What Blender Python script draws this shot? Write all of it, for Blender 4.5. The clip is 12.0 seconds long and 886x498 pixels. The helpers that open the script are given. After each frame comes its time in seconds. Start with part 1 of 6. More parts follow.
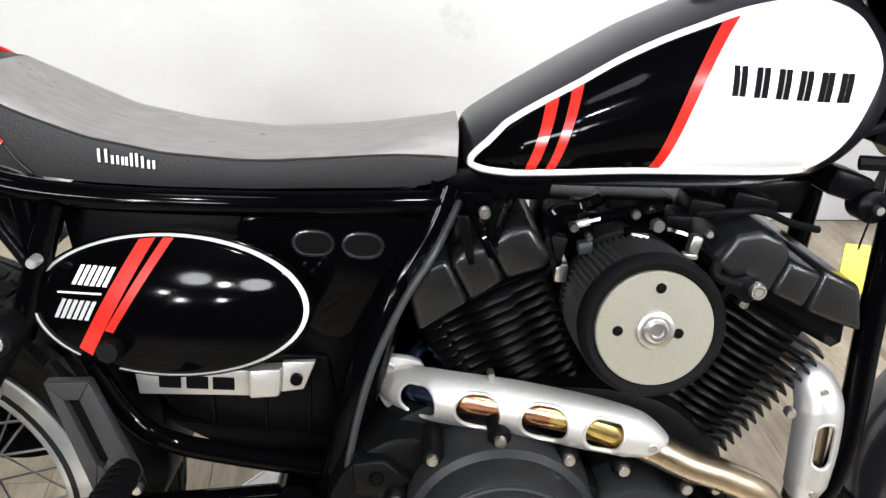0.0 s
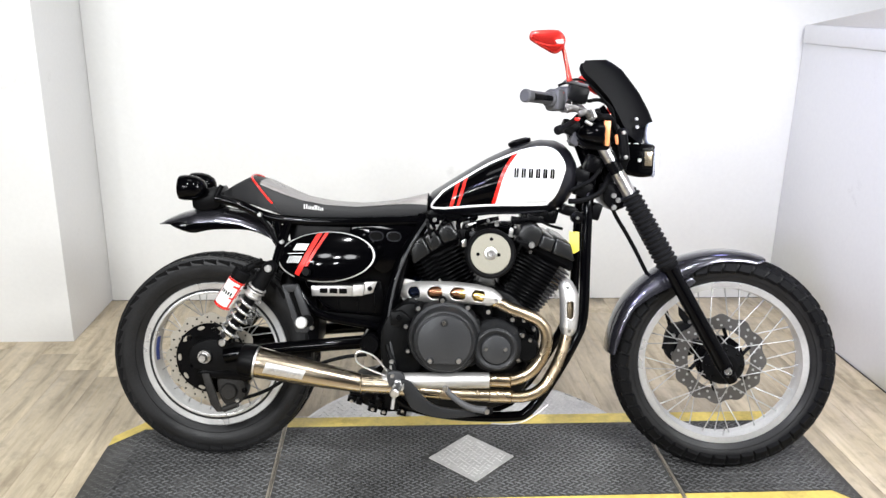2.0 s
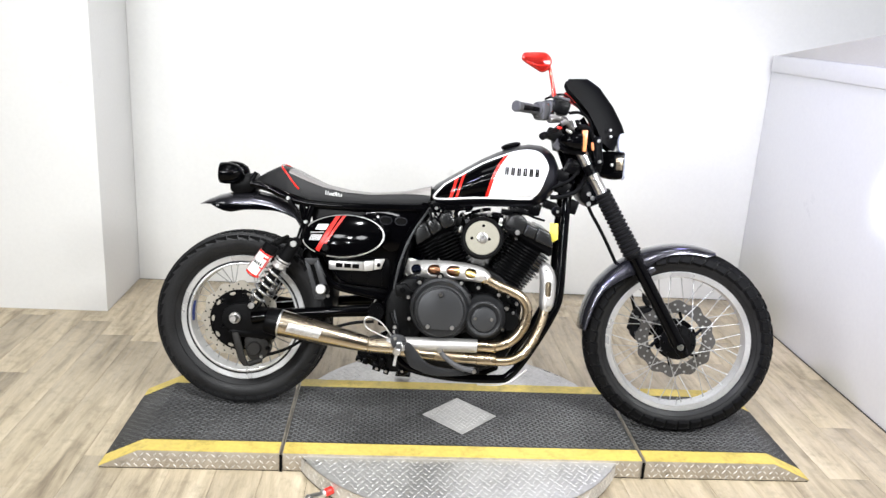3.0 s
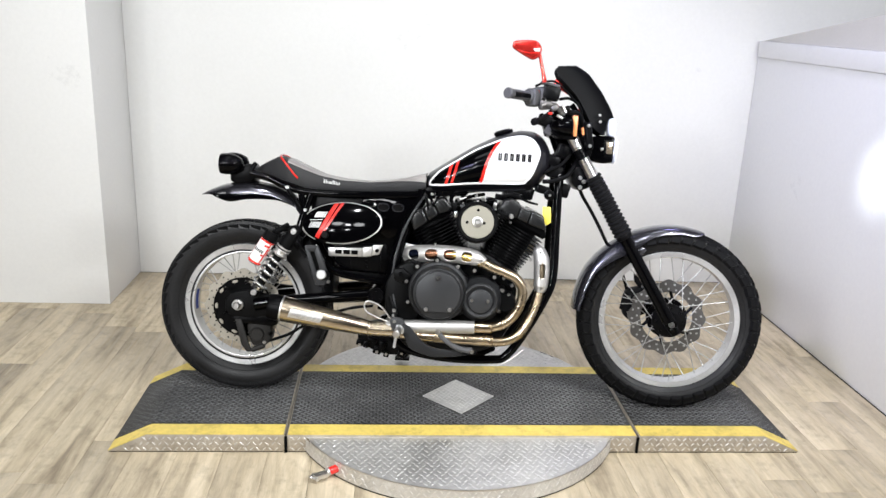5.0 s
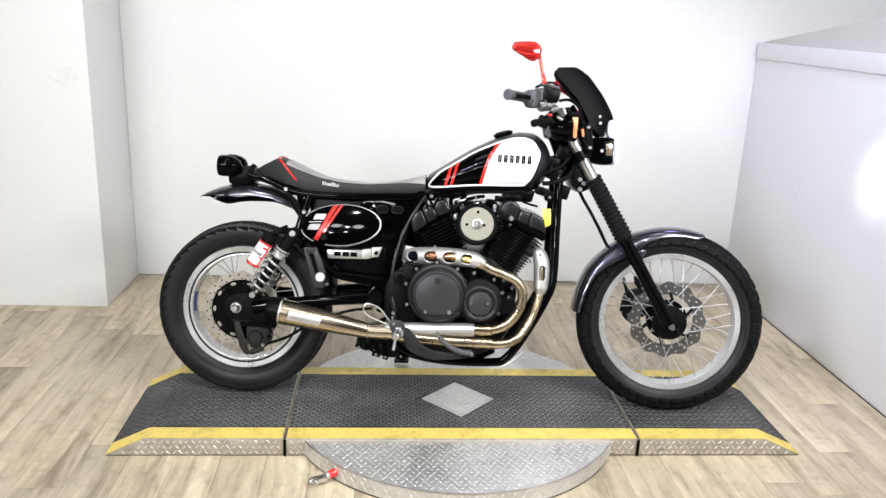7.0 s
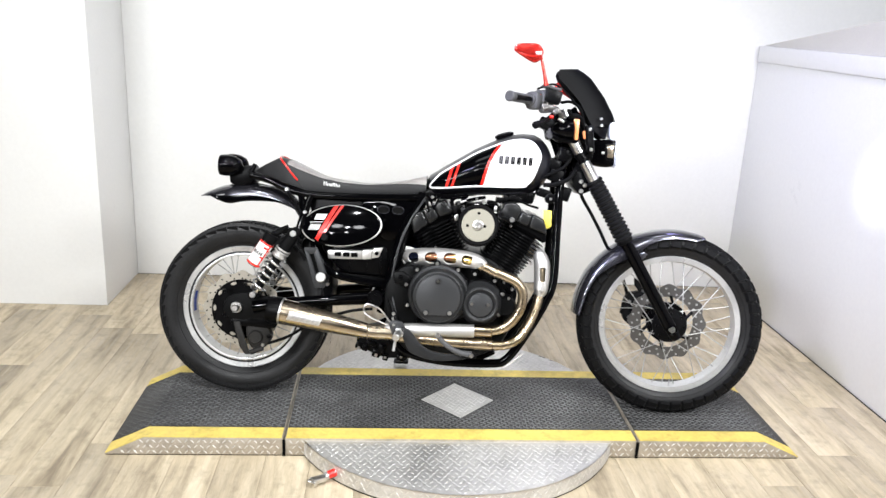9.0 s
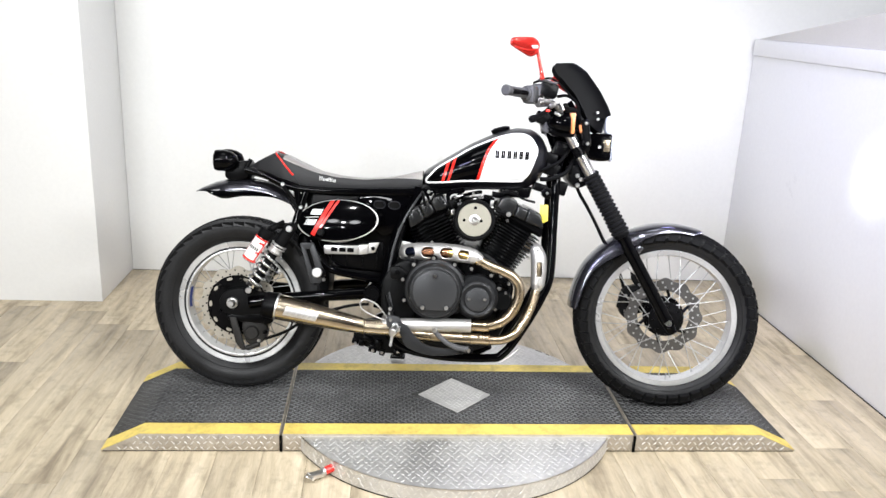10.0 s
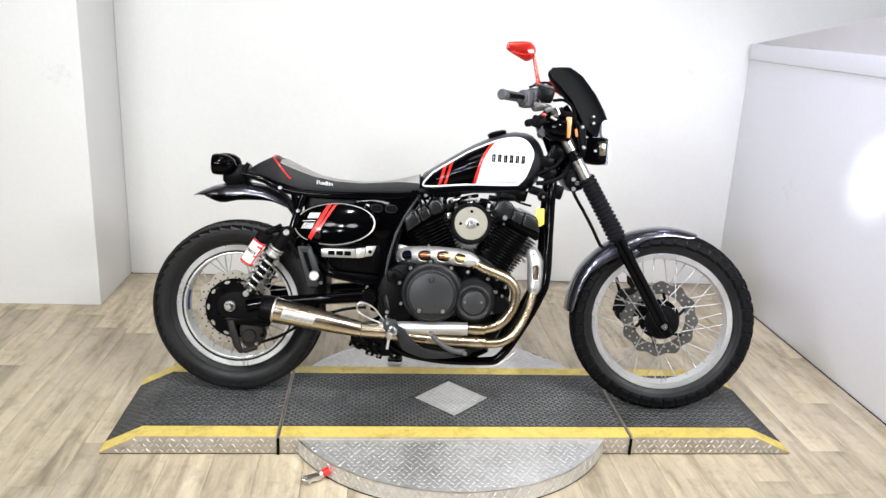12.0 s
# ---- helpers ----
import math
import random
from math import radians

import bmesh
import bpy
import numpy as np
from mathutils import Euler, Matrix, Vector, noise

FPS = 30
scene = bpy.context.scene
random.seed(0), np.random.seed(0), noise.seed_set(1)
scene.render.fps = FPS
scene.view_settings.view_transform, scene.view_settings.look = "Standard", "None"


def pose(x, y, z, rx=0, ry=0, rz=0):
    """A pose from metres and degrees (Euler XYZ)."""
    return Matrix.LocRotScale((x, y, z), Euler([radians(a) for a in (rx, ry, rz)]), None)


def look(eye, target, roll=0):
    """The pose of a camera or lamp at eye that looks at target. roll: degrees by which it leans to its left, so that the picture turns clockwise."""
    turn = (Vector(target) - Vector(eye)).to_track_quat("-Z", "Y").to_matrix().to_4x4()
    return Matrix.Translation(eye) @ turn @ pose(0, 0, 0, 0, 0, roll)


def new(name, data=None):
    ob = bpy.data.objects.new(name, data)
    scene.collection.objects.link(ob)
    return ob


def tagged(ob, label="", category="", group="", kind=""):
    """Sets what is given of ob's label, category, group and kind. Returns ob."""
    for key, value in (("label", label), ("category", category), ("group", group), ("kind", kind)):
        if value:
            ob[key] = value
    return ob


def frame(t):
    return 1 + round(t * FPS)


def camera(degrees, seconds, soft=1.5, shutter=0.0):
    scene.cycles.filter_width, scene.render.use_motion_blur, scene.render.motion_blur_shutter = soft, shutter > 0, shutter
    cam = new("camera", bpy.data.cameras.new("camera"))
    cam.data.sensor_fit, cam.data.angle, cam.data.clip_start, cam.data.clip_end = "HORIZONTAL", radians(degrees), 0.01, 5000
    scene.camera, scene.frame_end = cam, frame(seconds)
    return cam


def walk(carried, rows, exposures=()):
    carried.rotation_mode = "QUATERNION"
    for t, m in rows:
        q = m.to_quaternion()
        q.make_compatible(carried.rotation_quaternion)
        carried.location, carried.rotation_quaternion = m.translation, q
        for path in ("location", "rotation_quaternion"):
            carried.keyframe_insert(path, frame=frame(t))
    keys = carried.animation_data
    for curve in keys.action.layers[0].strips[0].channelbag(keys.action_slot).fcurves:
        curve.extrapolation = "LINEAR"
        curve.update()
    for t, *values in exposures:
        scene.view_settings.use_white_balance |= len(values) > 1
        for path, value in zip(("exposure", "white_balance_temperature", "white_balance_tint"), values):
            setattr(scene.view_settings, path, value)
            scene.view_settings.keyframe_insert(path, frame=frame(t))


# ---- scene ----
cam = camera(58.4, 12.0)
PATH = [
    (0, (-0.239, -0.896, 1.213), (0.027, 0.815, 0.213), 4.4),
    (0.5, (-0.231, -1.268, 1.285), (-0.003, 0.522, 0.422), 3.5),
    (1, (-0.172, -1.708, 1.351), (-0.043, 0.139, 0.595), 1.8),
    (1.5, (-0.181, -2.107, 1.415), (-0.056, -0.23, 0.736), 1.7),
    (2, (-0.219, -2.438, 1.459), (-0.089, -0.533, 0.865), 1.1),
    (2.5, (-0.212, -2.715, 1.501), (-0.087, -0.812, 0.897), 3.3),
    (2.7, (-0.238, -2.793, 1.493), (-0.103, -0.881, 0.923), 3.6),
    (4.3, (-0.267, -2.945, 1.484), (-0.107, -1.031, 0.927), 2.2),
    (4.5, (-0.26, -2.948, 1.486), (-0.106, -1.036, 0.919), 2.6),
    (5, (-0.262, -2.945, 1.478), (-0.111, -1.036, 0.901), 2.5),
    (5.5, (-0.267, -2.944, 1.477), (-0.11, -1.032, 0.911), 2.3),
    (6, (-0.263, -2.931, 1.483), (-0.096, -1.024, 0.903), 2.3),
    (6.5, (-0.274, -2.934, 1.478), (-0.119, -1.02, 0.917), 2.4),
    (7, (-0.268, -2.932, 1.476), (-0.111, -1.022, 0.903), 2.5),
    (9, (-0.273, -2.932, 1.475), (-0.114, -1.021, 0.905), 2.9),
    (9.5, (-0.27, -2.929, 1.474), (-0.098, -1.02, 0.899), 2.8),
    (10, (-0.278, -2.926, 1.473), (-0.106, -1.02, 0.891), 2.8),
    (10.5, (-0.276, -2.926, 1.472), (-0.108, -1.019, 0.893), 2.9),
    (11, (-0.271, -2.93, 1.474), (-0.095, -1.025, 0.892), 2.8),
    (11.5, (-0.266, -2.935, 1.471), (-0.096, -1.03, 0.886), 2.6),
    (12, (-0.269, -2.939, 1.476), (-0.096, -1.03, 0.903), 2.8),
]
walk(cam, [(t, look(eye, target, roll)) for t, eye, target, roll in PATH],
     exposures=[(0, -0.45), (1.0, -0.45), (2.5, -0.4), (4.5, -0.56), (5.5, -0.69), (6.5, -0.64), (7.0, -0.57), (9.0, -0.37), (10.0, -0.40), (10.5, -0.45), (11.2, -0.47), (12.0, -0.58)])

# ---- world and lamps ----
world = bpy.data.worlds.new("world")
scene.world = world
world.use_nodes = True
world.node_tree.nodes["Background"].inputs[0].default_value = (0.9, 0.95, 1.0, 1)
world.node_tree.nodes["Background"].inputs[1].default_value = 0.3


def lamp(name, at, aim, power, sx, sy, colour=(1, 1, 1)):
    data = bpy.data.lights.new(name, "AREA")
    data.shape, data.size, data.size_y, data.energy, data.color = "ELLIPSE", sx, sy, power, colour
    ob = new(name, data)
    ob.matrix_world = look(at, aim)
    return ob


COOL = (0.962, 0.980, 1.0)


def spot(name, at, aim, power, cone, blend, size, colour):
    data = bpy.data.lights.new(name, "SPOT")
    data.energy, data.spot_size, data.spot_blend, data.shadow_soft_size, data.color = power, radians(cone), blend, size, colour
    ob = new(name, data)
    ob.matrix_world = look(at, aim)
    return ob


for x, y, ax in ((-1.25, -1.75, -0.75), (0.0, -1.9, 0.05), (1.2, -1.75, 0.75)):
    spot("downlight", (x, y, 2.95), (ax, 0.45, 0.20), 180, 82, 1.0, 0.07, COOL)
for x in (-0.9, 0.7):
    lamp("ceiling_panel", (x, -0.3, 3.1), (x, -0.29, 0), 9, 0.6, 0.6, COOL)
# Unseen fill lamps, added to brighten the side walls and the bike.
for k in (-1, 0, 1):
    wide = 0.5 if k else 0.18
    lamp("side_fill", (-2.1 + 0.42 * k, -3.6 - 0.26 * k, 2.35 + 0.12 * abs(k)), (1.0, 0.4, 0.5), 54, wide, wide, COOL)
    lamp("side_fill", (1.6 + 0.40 * k, -2.6 + 0.34 * k, 2.3 + 0.12 * abs(k)), (-1.615, 1.1, 0.5), 46, wide, wide, COOL)
for x, y, z in ((-2.9, -5.4, 2.15), (-4.2, -4.9, 2.35), (-3.7, -5.0, 1.95)):
    spot("showroom_lamp", (x, y, z), (0, 0, 0.6), 150, 60, 0.6, 0.09, COOL)
spot("violet_sign_lamp", (-1.3, -1.6, 2.5), (1.743, 0.25, 0.90), 470, 44, 1.0, 0.1, (0.62, 0.63, 1.0))
spot("white_sign_lamp", (-1.2, -1.7, 2.45), (1.743, 0.08, 0.91), 1300, 5.6, 1.0, 0.05, (0.80, 0.86, 1.0))
lamp("violet_panel", (1.25, 0.55, 2.6), (0.75, -0.25, 0.7), 9, 0.35, 0.35, (0.50, 0.48, 1.0))


# ---- materials ----
def material(name, colour, rough=0.5, metal=0.0, vary=0.15, scale=6.0, fine=90.0, bump=0.0, coat=0.0, wear=0.0, stretch=(1, 1, 1), random=0.0, spec=0.5, grime=0.0, grime_size=13.0, grime_from=0.50):
    m = bpy.data.materials.new(name)
    m.use_nodes = True
    nt = m.node_tree
    b = nt.nodes["Principled BSDF"]
    n, l = nt.nodes.new, nt.links.new
    co = n("ShaderNodeTexCoord")
    mp = n("ShaderNodeMapping")
    mp.inputs["Scale"].default_value = stretch
    l(co.outputs["Object"], mp.inputs["Vector"])
    big, small = n("ShaderNodeTexNoise"), n("ShaderNodeTexNoise")
    big.inputs["Scale"].default_value, small.inputs["Scale"].default_value = scale, fine
    big.inputs["Detail"].default_value = small.inputs["Detail"].default_value = 4
    l(mp.outputs[0], big.inputs["Vector"]), l(mp.outputs[0], small.inputs["Vector"])
    mix = n("ShaderNodeMath")
    mix.operation = "ADD"
    l(big.outputs["Fac"], mix.inputs[0]), l(small.outputs["Fac"], mix.inputs[1])
    rng = n("ShaderNodeMapRange")
    rng.inputs["From Min"].default_value, rng.inputs["From Max"].default_value = 0.6, 1.4
    rng.inputs["To Min"].default_value, rng.inputs["To Max"].default_value = 1 - vary, 1 + vary
    l(mix.outputs[0], rng.inputs["Value"])
    value = rng.outputs[0]
    if random:
        info, r2, mul = n("ShaderNodeObjectInfo"), n("ShaderNodeMapRange"), n("ShaderNodeMath")
        r2.inputs["To Min"].default_value, r2.inputs["To Max"].default_value = 1 - random, 1 + random
        l(info.outputs["Random"], r2.inputs["Value"])
        mul.operation = "MULTIPLY"
        l(value, mul.inputs[0]), l(r2.outputs[0], mul.inputs[1])
        value = mul.outputs[0]
    if grime:
        spot_tex, g, mul = n("ShaderNodeTexNoise"), n("ShaderNodeMapRange"), n("ShaderNodeMath")
        spot_tex.inputs["Scale"].default_value, spot_tex.inputs["Detail"].default_value, spot_tex.inputs["Roughness"].default_value = grime_size, 8.0, 0.7
        l(co.outputs["Object"], spot_tex.inputs["Vector"])
        g.inputs["From Min"].default_value, g.inputs["From Max"].default_value = grime_from, grime_from + 0.16
        g.inputs["To Min"].default_value, g.inputs["To Max"].default_value = 1.0, 1.0 - grime
        l(spot_tex.outputs["Fac"], g.inputs["Value"])
        mul.operation = "MULTIPLY"
        l(value, mul.inputs[0]), l(g.outputs[0], mul.inputs[1])
        value = mul.outputs[0]
    hsv = n("ShaderNodeHueSaturation")
    hsv.inputs["Color"].default_value = (*colour, 1)
    l(value, hsv.inputs["Value"])
    l(hsv.outputs[0], b.inputs["Base Color"])
    r = n("ShaderNodeMapRange")
    r.inputs["From Min"].default_value, r.inputs["From Max"].default_value = 0.3, 0.7
    r.inputs["To Min"].default_value, r.inputs["To Max"].default_value = max(0.02, rough * (1 - 0.5 * wear) - 0.02), min(1, rough * (1 + wear) + 0.02)
    l(big.outputs["Fac"], r.inputs["Value"])
    l(r.outputs[0], b.inputs["Roughness"])
    b.inputs["Metallic"].default_value = metal
    b.inputs["Coat Weight"].default_value = coat
    b.inputs["Coat Roughness"].default_value = 0.04
    b.inputs["Specular IOR Level"].default_value = spec
    if bump:
        bp = n("ShaderNodeBump")
        bp.inputs["Strength"].default_value, bp.inputs["Distance"].default_value = bump, 0.002
        l(small.outputs["Fac"], bp.inputs["Height"])
        l(bp.outputs[0], b.inputs["Normal"])
    return m


def laminate():
    """Weathered oak print: long grey-brown streaks and pale bleached patches, other on each plank."""
    m = material("laminate_oak", (0.4, 0.33, 0.24), 0.42, vary=0.14, scale=9, fine=60, bump=0.04, stretch=(6, 0.5, 1), random=0.10, wear=0.4, grime=0.22)
    nt = m.node_tree
    n, l = nt.nodes.new, nt.links.new
    co, info, off, add = n("ShaderNodeTexCoord"), n("ShaderNodeObjectInfo"), n("ShaderNodeCombineXYZ"), n("ShaderNodeVectorMath")
    far = n("ShaderNodeMath")
    far.operation = "MULTIPLY"
    far.inputs[1].default_value = 57.0
    l(info.outputs["Random"], far.inputs[0])
    for k in range(3):
        l(far.outputs[0], off.inputs[k])
    l(co.outputs["Object"], add.inputs[0]), l(off.outputs[0], add.inputs[1])
    for node in nt.nodes:
        if node.bl_idname == "ShaderNodeMapping":
            l(add.outputs[0], node.inputs["Vector"])
    fac = None
    for stretch, detail, rough, dist in (((13, 1.5, 1), 5, 0.62, 0.6), ((34, 3.2, 1), 4, 0.6, 0.3)):
        mp, tex = n("ShaderNodeMapping"), n("ShaderNodeTexNoise")
        mp.inputs["Scale"].default_value = stretch
        tex.inputs["Scale"].default_value = 1.0
        tex.inputs["Detail"].default_value, tex.inputs["Roughness"].default_value, tex.inputs["Distortion"].default_value = detail, rough, dist
        l(add.outputs[0], mp.inputs["Vector"]), l(mp.outputs[0], tex.inputs["Vector"])
        if fac is None:
            fac = tex.outputs["Fac"]
        else:
            mixer = n("ShaderNodeMix")
            mixer.inputs["Factor"].default_value = 0.36
            l(fac, mixer.inputs["A"]), l(tex.outputs["Fac"], mixer.inputs["B"])
            fac = mixer.outputs["Result"]
    ramp = n("ShaderNodeValToRGB")
    e = ramp.color_ramp.elements
    e[0].position, e[0].color = 0.33, (0.235, 0.190, 0.130, 1)
    e[1].position, e[1].color = 0.66, (0.615, 0.525, 0.382, 1)
    mid = e.new(0.48)
    mid.color = (0.460, 0.384, 0.268, 1)
    l(fac, ramp.inputs[0])
    for node in nt.nodes:
        if node.bl_idname == "ShaderNodeHueSaturation":
            l(ramp.outputs[0], node.inputs["Color"])
    return m


WALL = material("white_wall_paint", (0.72, 0.72, 0.708), 0.45, vary=0.03, scale=1.5, fine=60, bump=0.05, wear=0.3, grime=0.30, grime_size=3.2, grime_from=0.66)
CEIL = material("dark_ceiling_paint", (0.06, 0.06, 0.062), 0.8, vary=0.05)
DARKWALL = material("dark_wall_paint", (0.09, 0.09, 0.095), 0.7, vary=0.05)
PLANK = laminate()
RUBBER_MAT = material("rubber_mat", (0.040, 0.0392, 0.0382), 0.55, vary=0.8, scale=4, fine=60, bump=0.25, wear=0.3, spec=0.28, grime=-0.7)
YELLOW = material("yellow_tape", (0.68, 0.52, 0.125), 0.5, vary=0.16, scale=9, fine=70, bump=0.1, wear=0.3, grime=0.30)
PLATE = material("aluminium_plate", (0.63, 0.62, 0.60), 0.52, 0.8, vary=0.14, scale=5, fine=50, bump=0.15, wear=0.3, grime=0.16)
# Near-black that paints the shade in gaps, holes and slots.
DARKGAP = material("gap_black", (0.0015, 0.0015, 0.0015), 0.8, spec=0.08)
# Brown base colour stands in for the floor mirrored in the front faces.
SILL = material("floor_tinted_tread_plate", (0.47, 0.425, 0.36), 0.5, 0.75, vary=0.2, scale=7, fine=50, bump=0.15, wear=0.3, grime=0.35)
GLOSS = material("gloss_black_paint", (0.0009, 0.0009, 0.0012), 0.06, vary=0.1, wear=0.3, spec=0.09)
SATIN = material("satin_black", (0.0016, 0.0016, 0.0019), 0.30, vary=0.15, bump=0.05, wear=0.4, spec=0.07)
MATTE = material("matte_black", (0.0026, 0.0026, 0.0029), 0.55, vary=0.2, bump=0.2, wear=0.3, spec=0.08)
ENGINE = material("dark_engine_casting", (0.0024, 0.0025, 0.0027), 0.36, 0.0, vary=0.15, fine=220, bump=0.25, wear=0.2, spec=0.09)
ROCKER = material("black_rocker_casting", (0.0070, 0.0073, 0.0078), 0.28, 0.3, vary=0.15, fine=240, bump=0.15, wear=0.3, spec=0.6)
COVER = material("charcoal_engine_cover", (0.043, 0.044, 0.0465), 0.4, 0.4, vary=0.12, fine=260, bump=0.25, wear=0.2, spec=0.24)
CASE = material("black_cover_casting", (0.021, 0.0215, 0.0228), 0.40, 0.35, vary=0.12, fine=260, bump=0.25, wear=0.2, spec=0.2)
FIN = material("black_cooling_fin", (0.0016, 0.0016, 0.0019), 0.36, 0.2, vary=0.2, bump=0.1, spec=0.10)
TANKGREY = material("dark_grey_metallic", (0.014, 0.014, 0.0185), 0.32, 0.5, vary=0.08, fine=700, coat=0.15, wear=0.2)
WHITE = material("white_gloss_paint", (0.78, 0.78, 0.77), 0.2, vary=0.03, coat=0.8)
RED = material("red_paint", (0.62, 0.018, 0.012), 0.25, vary=0.08, coat=0.6)
REDANO = material("red_anodised", (0.52, 0.022, 0.016), 0.20, 0.75, vary=0.08, coat=0.5)
TYRE = material("tyre_rubber", (0.0085, 0.0085, 0.0090), 0.42, vary=0.45, scale=9, fine=160, bump=0.25, wear=0.35, spec=0.22)
TREAD = material("tread_rubber", (0.0052, 0.0052, 0.0056), 0.6, vary=0.4, scale=9, fine=160, bump=0.25, spec=0.08)
ALLOY = material("silver_rim", (0.60, 0.60, 0.597), 0.30, 0.7, vary=0.10, bump=0.03, wear=0.3)
# Paler than the plates, so the lugs' highlights are partly in the colour.
LUG = material("bright_lug_tops", (0.70, 0.69, 0.67), 0.48, 0.85, vary=0.12)
MATRIB = material("worn_rubber_ribs", (0.095, 0.096, 0.098), 0.36, vary=0.7, scale=4, wear=0.3, grime=0.55)
# Beige lowered in tone for the shadow the infill panel lies in.
BEIGE = material("shaded_beige_panel", (0.50, 0.485, 0.445), 0.6, vary=0.05)
STEEL = material("bare_steel", (0.62, 0.61, 0.6), 0.3, 1.0, vary=0.12, bump=0.04, wear=0.3)
FENDER = material("grey_metallic_fender", (0.066, 0.065, 0.077), 0.22, 0.85, vary=0.06, fine=700, coat=0.7, wear=0.2)
CALIPER = material("worn_caliper_casting", (0.021, 0.020, 0.019), 0.5, 0.2, vary=0.4, fine=160, bump=0.25, wear=0.2, spec=0.16)
PALEDISC = material("polished_disc_steel", (0.105, 0.10, 0.095), 0.36, 0.6, vary=0.12, scale=12, fine=200, bump=0.04, wear=0.3)
DISC = material("brake_disc_steel", (0.32, 0.295, 0.25), 0.42, 0.6, vary=0.12, scale=12, fine=200, bump=0.04, wear=0.3)
CHROME = material("chrome", (0.8, 0.8, 0.8), 0.1, 1.0, vary=0.05)
SPRING = material("bright_spring_steel", (0.50, 0.50, 0.495), 0.26, 0.75, vary=0.08)
BLUEGLINT = material("blue_reflection", (0.035, 0.06, 0.26), 0.55, vary=0.1)
SPOKE = material("bright_spoke_wire", (0.42, 0.42, 0.415), 0.48, 0.75, vary=0.1)
SHIELD = material("satin_silver_shield", (0.53, 0.52, 0.505), 0.40, 0.8, vary=0.08, fine=260, bump=0.08, wear=0.25)
GOLD = material("heat_tinted_steel", (0.415, 0.335, 0.235), 0.28, 1.0, vary=0.16, scale=8, fine=110, bump=0.03, wear=0.3)
BRUSH = material("brushed_steel", (0.45, 0.38, 0.285), 0.24, 1.0, vary=0.12, scale=7, fine=150, bump=0.03, stretch=(0.6, 4, 4), wear=0.3)
FILTERFACE = material("cream_aluminium_face", (0.283, 0.268, 0.220), 0.40, 0.4, vary=0.08, fine=300, bump=0.1)
PLEAT = material("filter_pleats", (0.036, 0.036, 0.037), 0.6, vary=0.2, spec=0.3)
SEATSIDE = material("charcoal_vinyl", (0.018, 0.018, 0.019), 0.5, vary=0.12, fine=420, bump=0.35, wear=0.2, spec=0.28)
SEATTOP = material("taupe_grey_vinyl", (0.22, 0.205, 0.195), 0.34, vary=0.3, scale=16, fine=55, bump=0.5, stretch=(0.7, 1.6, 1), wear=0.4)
GAITER = material("ribbed_rubber", (0.0055, 0.0055, 0.006), 0.5, vary=0.2, bump=0.1, spec=0.10)
GREYGRIP = material("dark_grey_grip", (0.062, 0.062, 0.065), 0.5, vary=0.15, fine=300, bump=0.3, spec=0.28)
SMOKE = material("smoked_black_screen", (0.0022, 0.0022, 0.0026), 0.42, vary=0.15, spec=0.05)
AMBER = material("amber_lens", (0.72, 0.27, 0.10), 0.3, vary=0.05, coat=0.3)
LENS = material("clear_lens", (0.58, 0.61, 0.66), 0.12, 0.15, vary=0.05, coat=1)
TAG = material("white_tag_paper", (0.78, 0.76, 0.75), 0.55, vary=0.04)
YTAG = material("yellow_tag_paper", (0.76, 0.64, 0.09), 0.55, vary=0.05)
INK = material("black_ink", (0.0020, 0.0020, 0.0020), 0.6, spec=0.06)
SILVERINK = material("silver_print", (0.55, 0.55, 0.55), 0.35, 0.3)
BLUED = material("blued_steel", (0.045, 0.062, 0.135), 0.25, 1.0, vary=0.3, scale=20)
COPPER = material("copper_tinted_steel", (0.55, 0.27, 0.16), 0.25, 1.0, vary=0.2, scale=20)
BRASSY = material("straw_tinted_steel", (0.75, 0.55, 0.2), 0.25, 1.0, vary=0.2, scale=20)


# ---- mesh helpers ----
def part(name, bm, mat, parent=None, label="", angle=38, **tags):
    bmesh.ops.recalc_face_normals(bm, faces=bm.faces)
    me = bpy.data.meshes.new(name)
    bm.to_mesh(me)
    bm.free()
    for m in mat if isinstance(mat, (list, tuple)) else [mat]:
        me.materials.append(m)
    me.polygons.foreach_set("use_smooth", [True] * len(me.polygons))
    me.set_sharp_from_angle(angle=radians(angle))
    ob = new(name, me)
    ob.parent = parent
    return tagged(ob, label, **tags)


def again(name, ob, parent, m=None):
    """A further piece on the same mesh."""
    o = new(name, ob.data)
    o.parent = parent
    if m is not None:
        o.matrix_basis = m
    return o


def spline(pts, steps=6, closed=False):
    p = [Vector(a) for a in pts]
    n, out = len(p), []
    for i in range(n if closed else n - 1):
        a, b, c, d = (p[(i + k) % n] if closed else p[min(max(i + k, 0), n - 1)] for k in (-1, 0, 1, 2))
        for s in range(steps):
            t = s / steps
            out.append(0.5 * (2 * b + (c - a) * t + (2 * a - 5 * b + 4 * c - d) * t * t + (3 * b - a - 3 * c + d) * t ** 3))
    if not closed:
        out.append(p[-1])
    return out


def skin(bm, rings, closed=True, caps=True, loop=False, mats=None):
    vs = [[bm.verts.new(v) for v in r] for r in rings]
    m = len(vs)
    for i in range(m if loop else m - 1):
        a, b = vs[i], vs[(i + 1) % m]
        k = len(a)
        for j in range(k if closed else k - 1):
            f = bm.faces.new((a[j], a[(j + 1) % k], b[(j + 1) % k], b[j]))
            if mats:
                f.material_index = mats(i, j)
    if caps and closed and not loop:
        bm.faces.new(vs[0][::-1])
        bm.faces.new(vs[-1])
    return vs


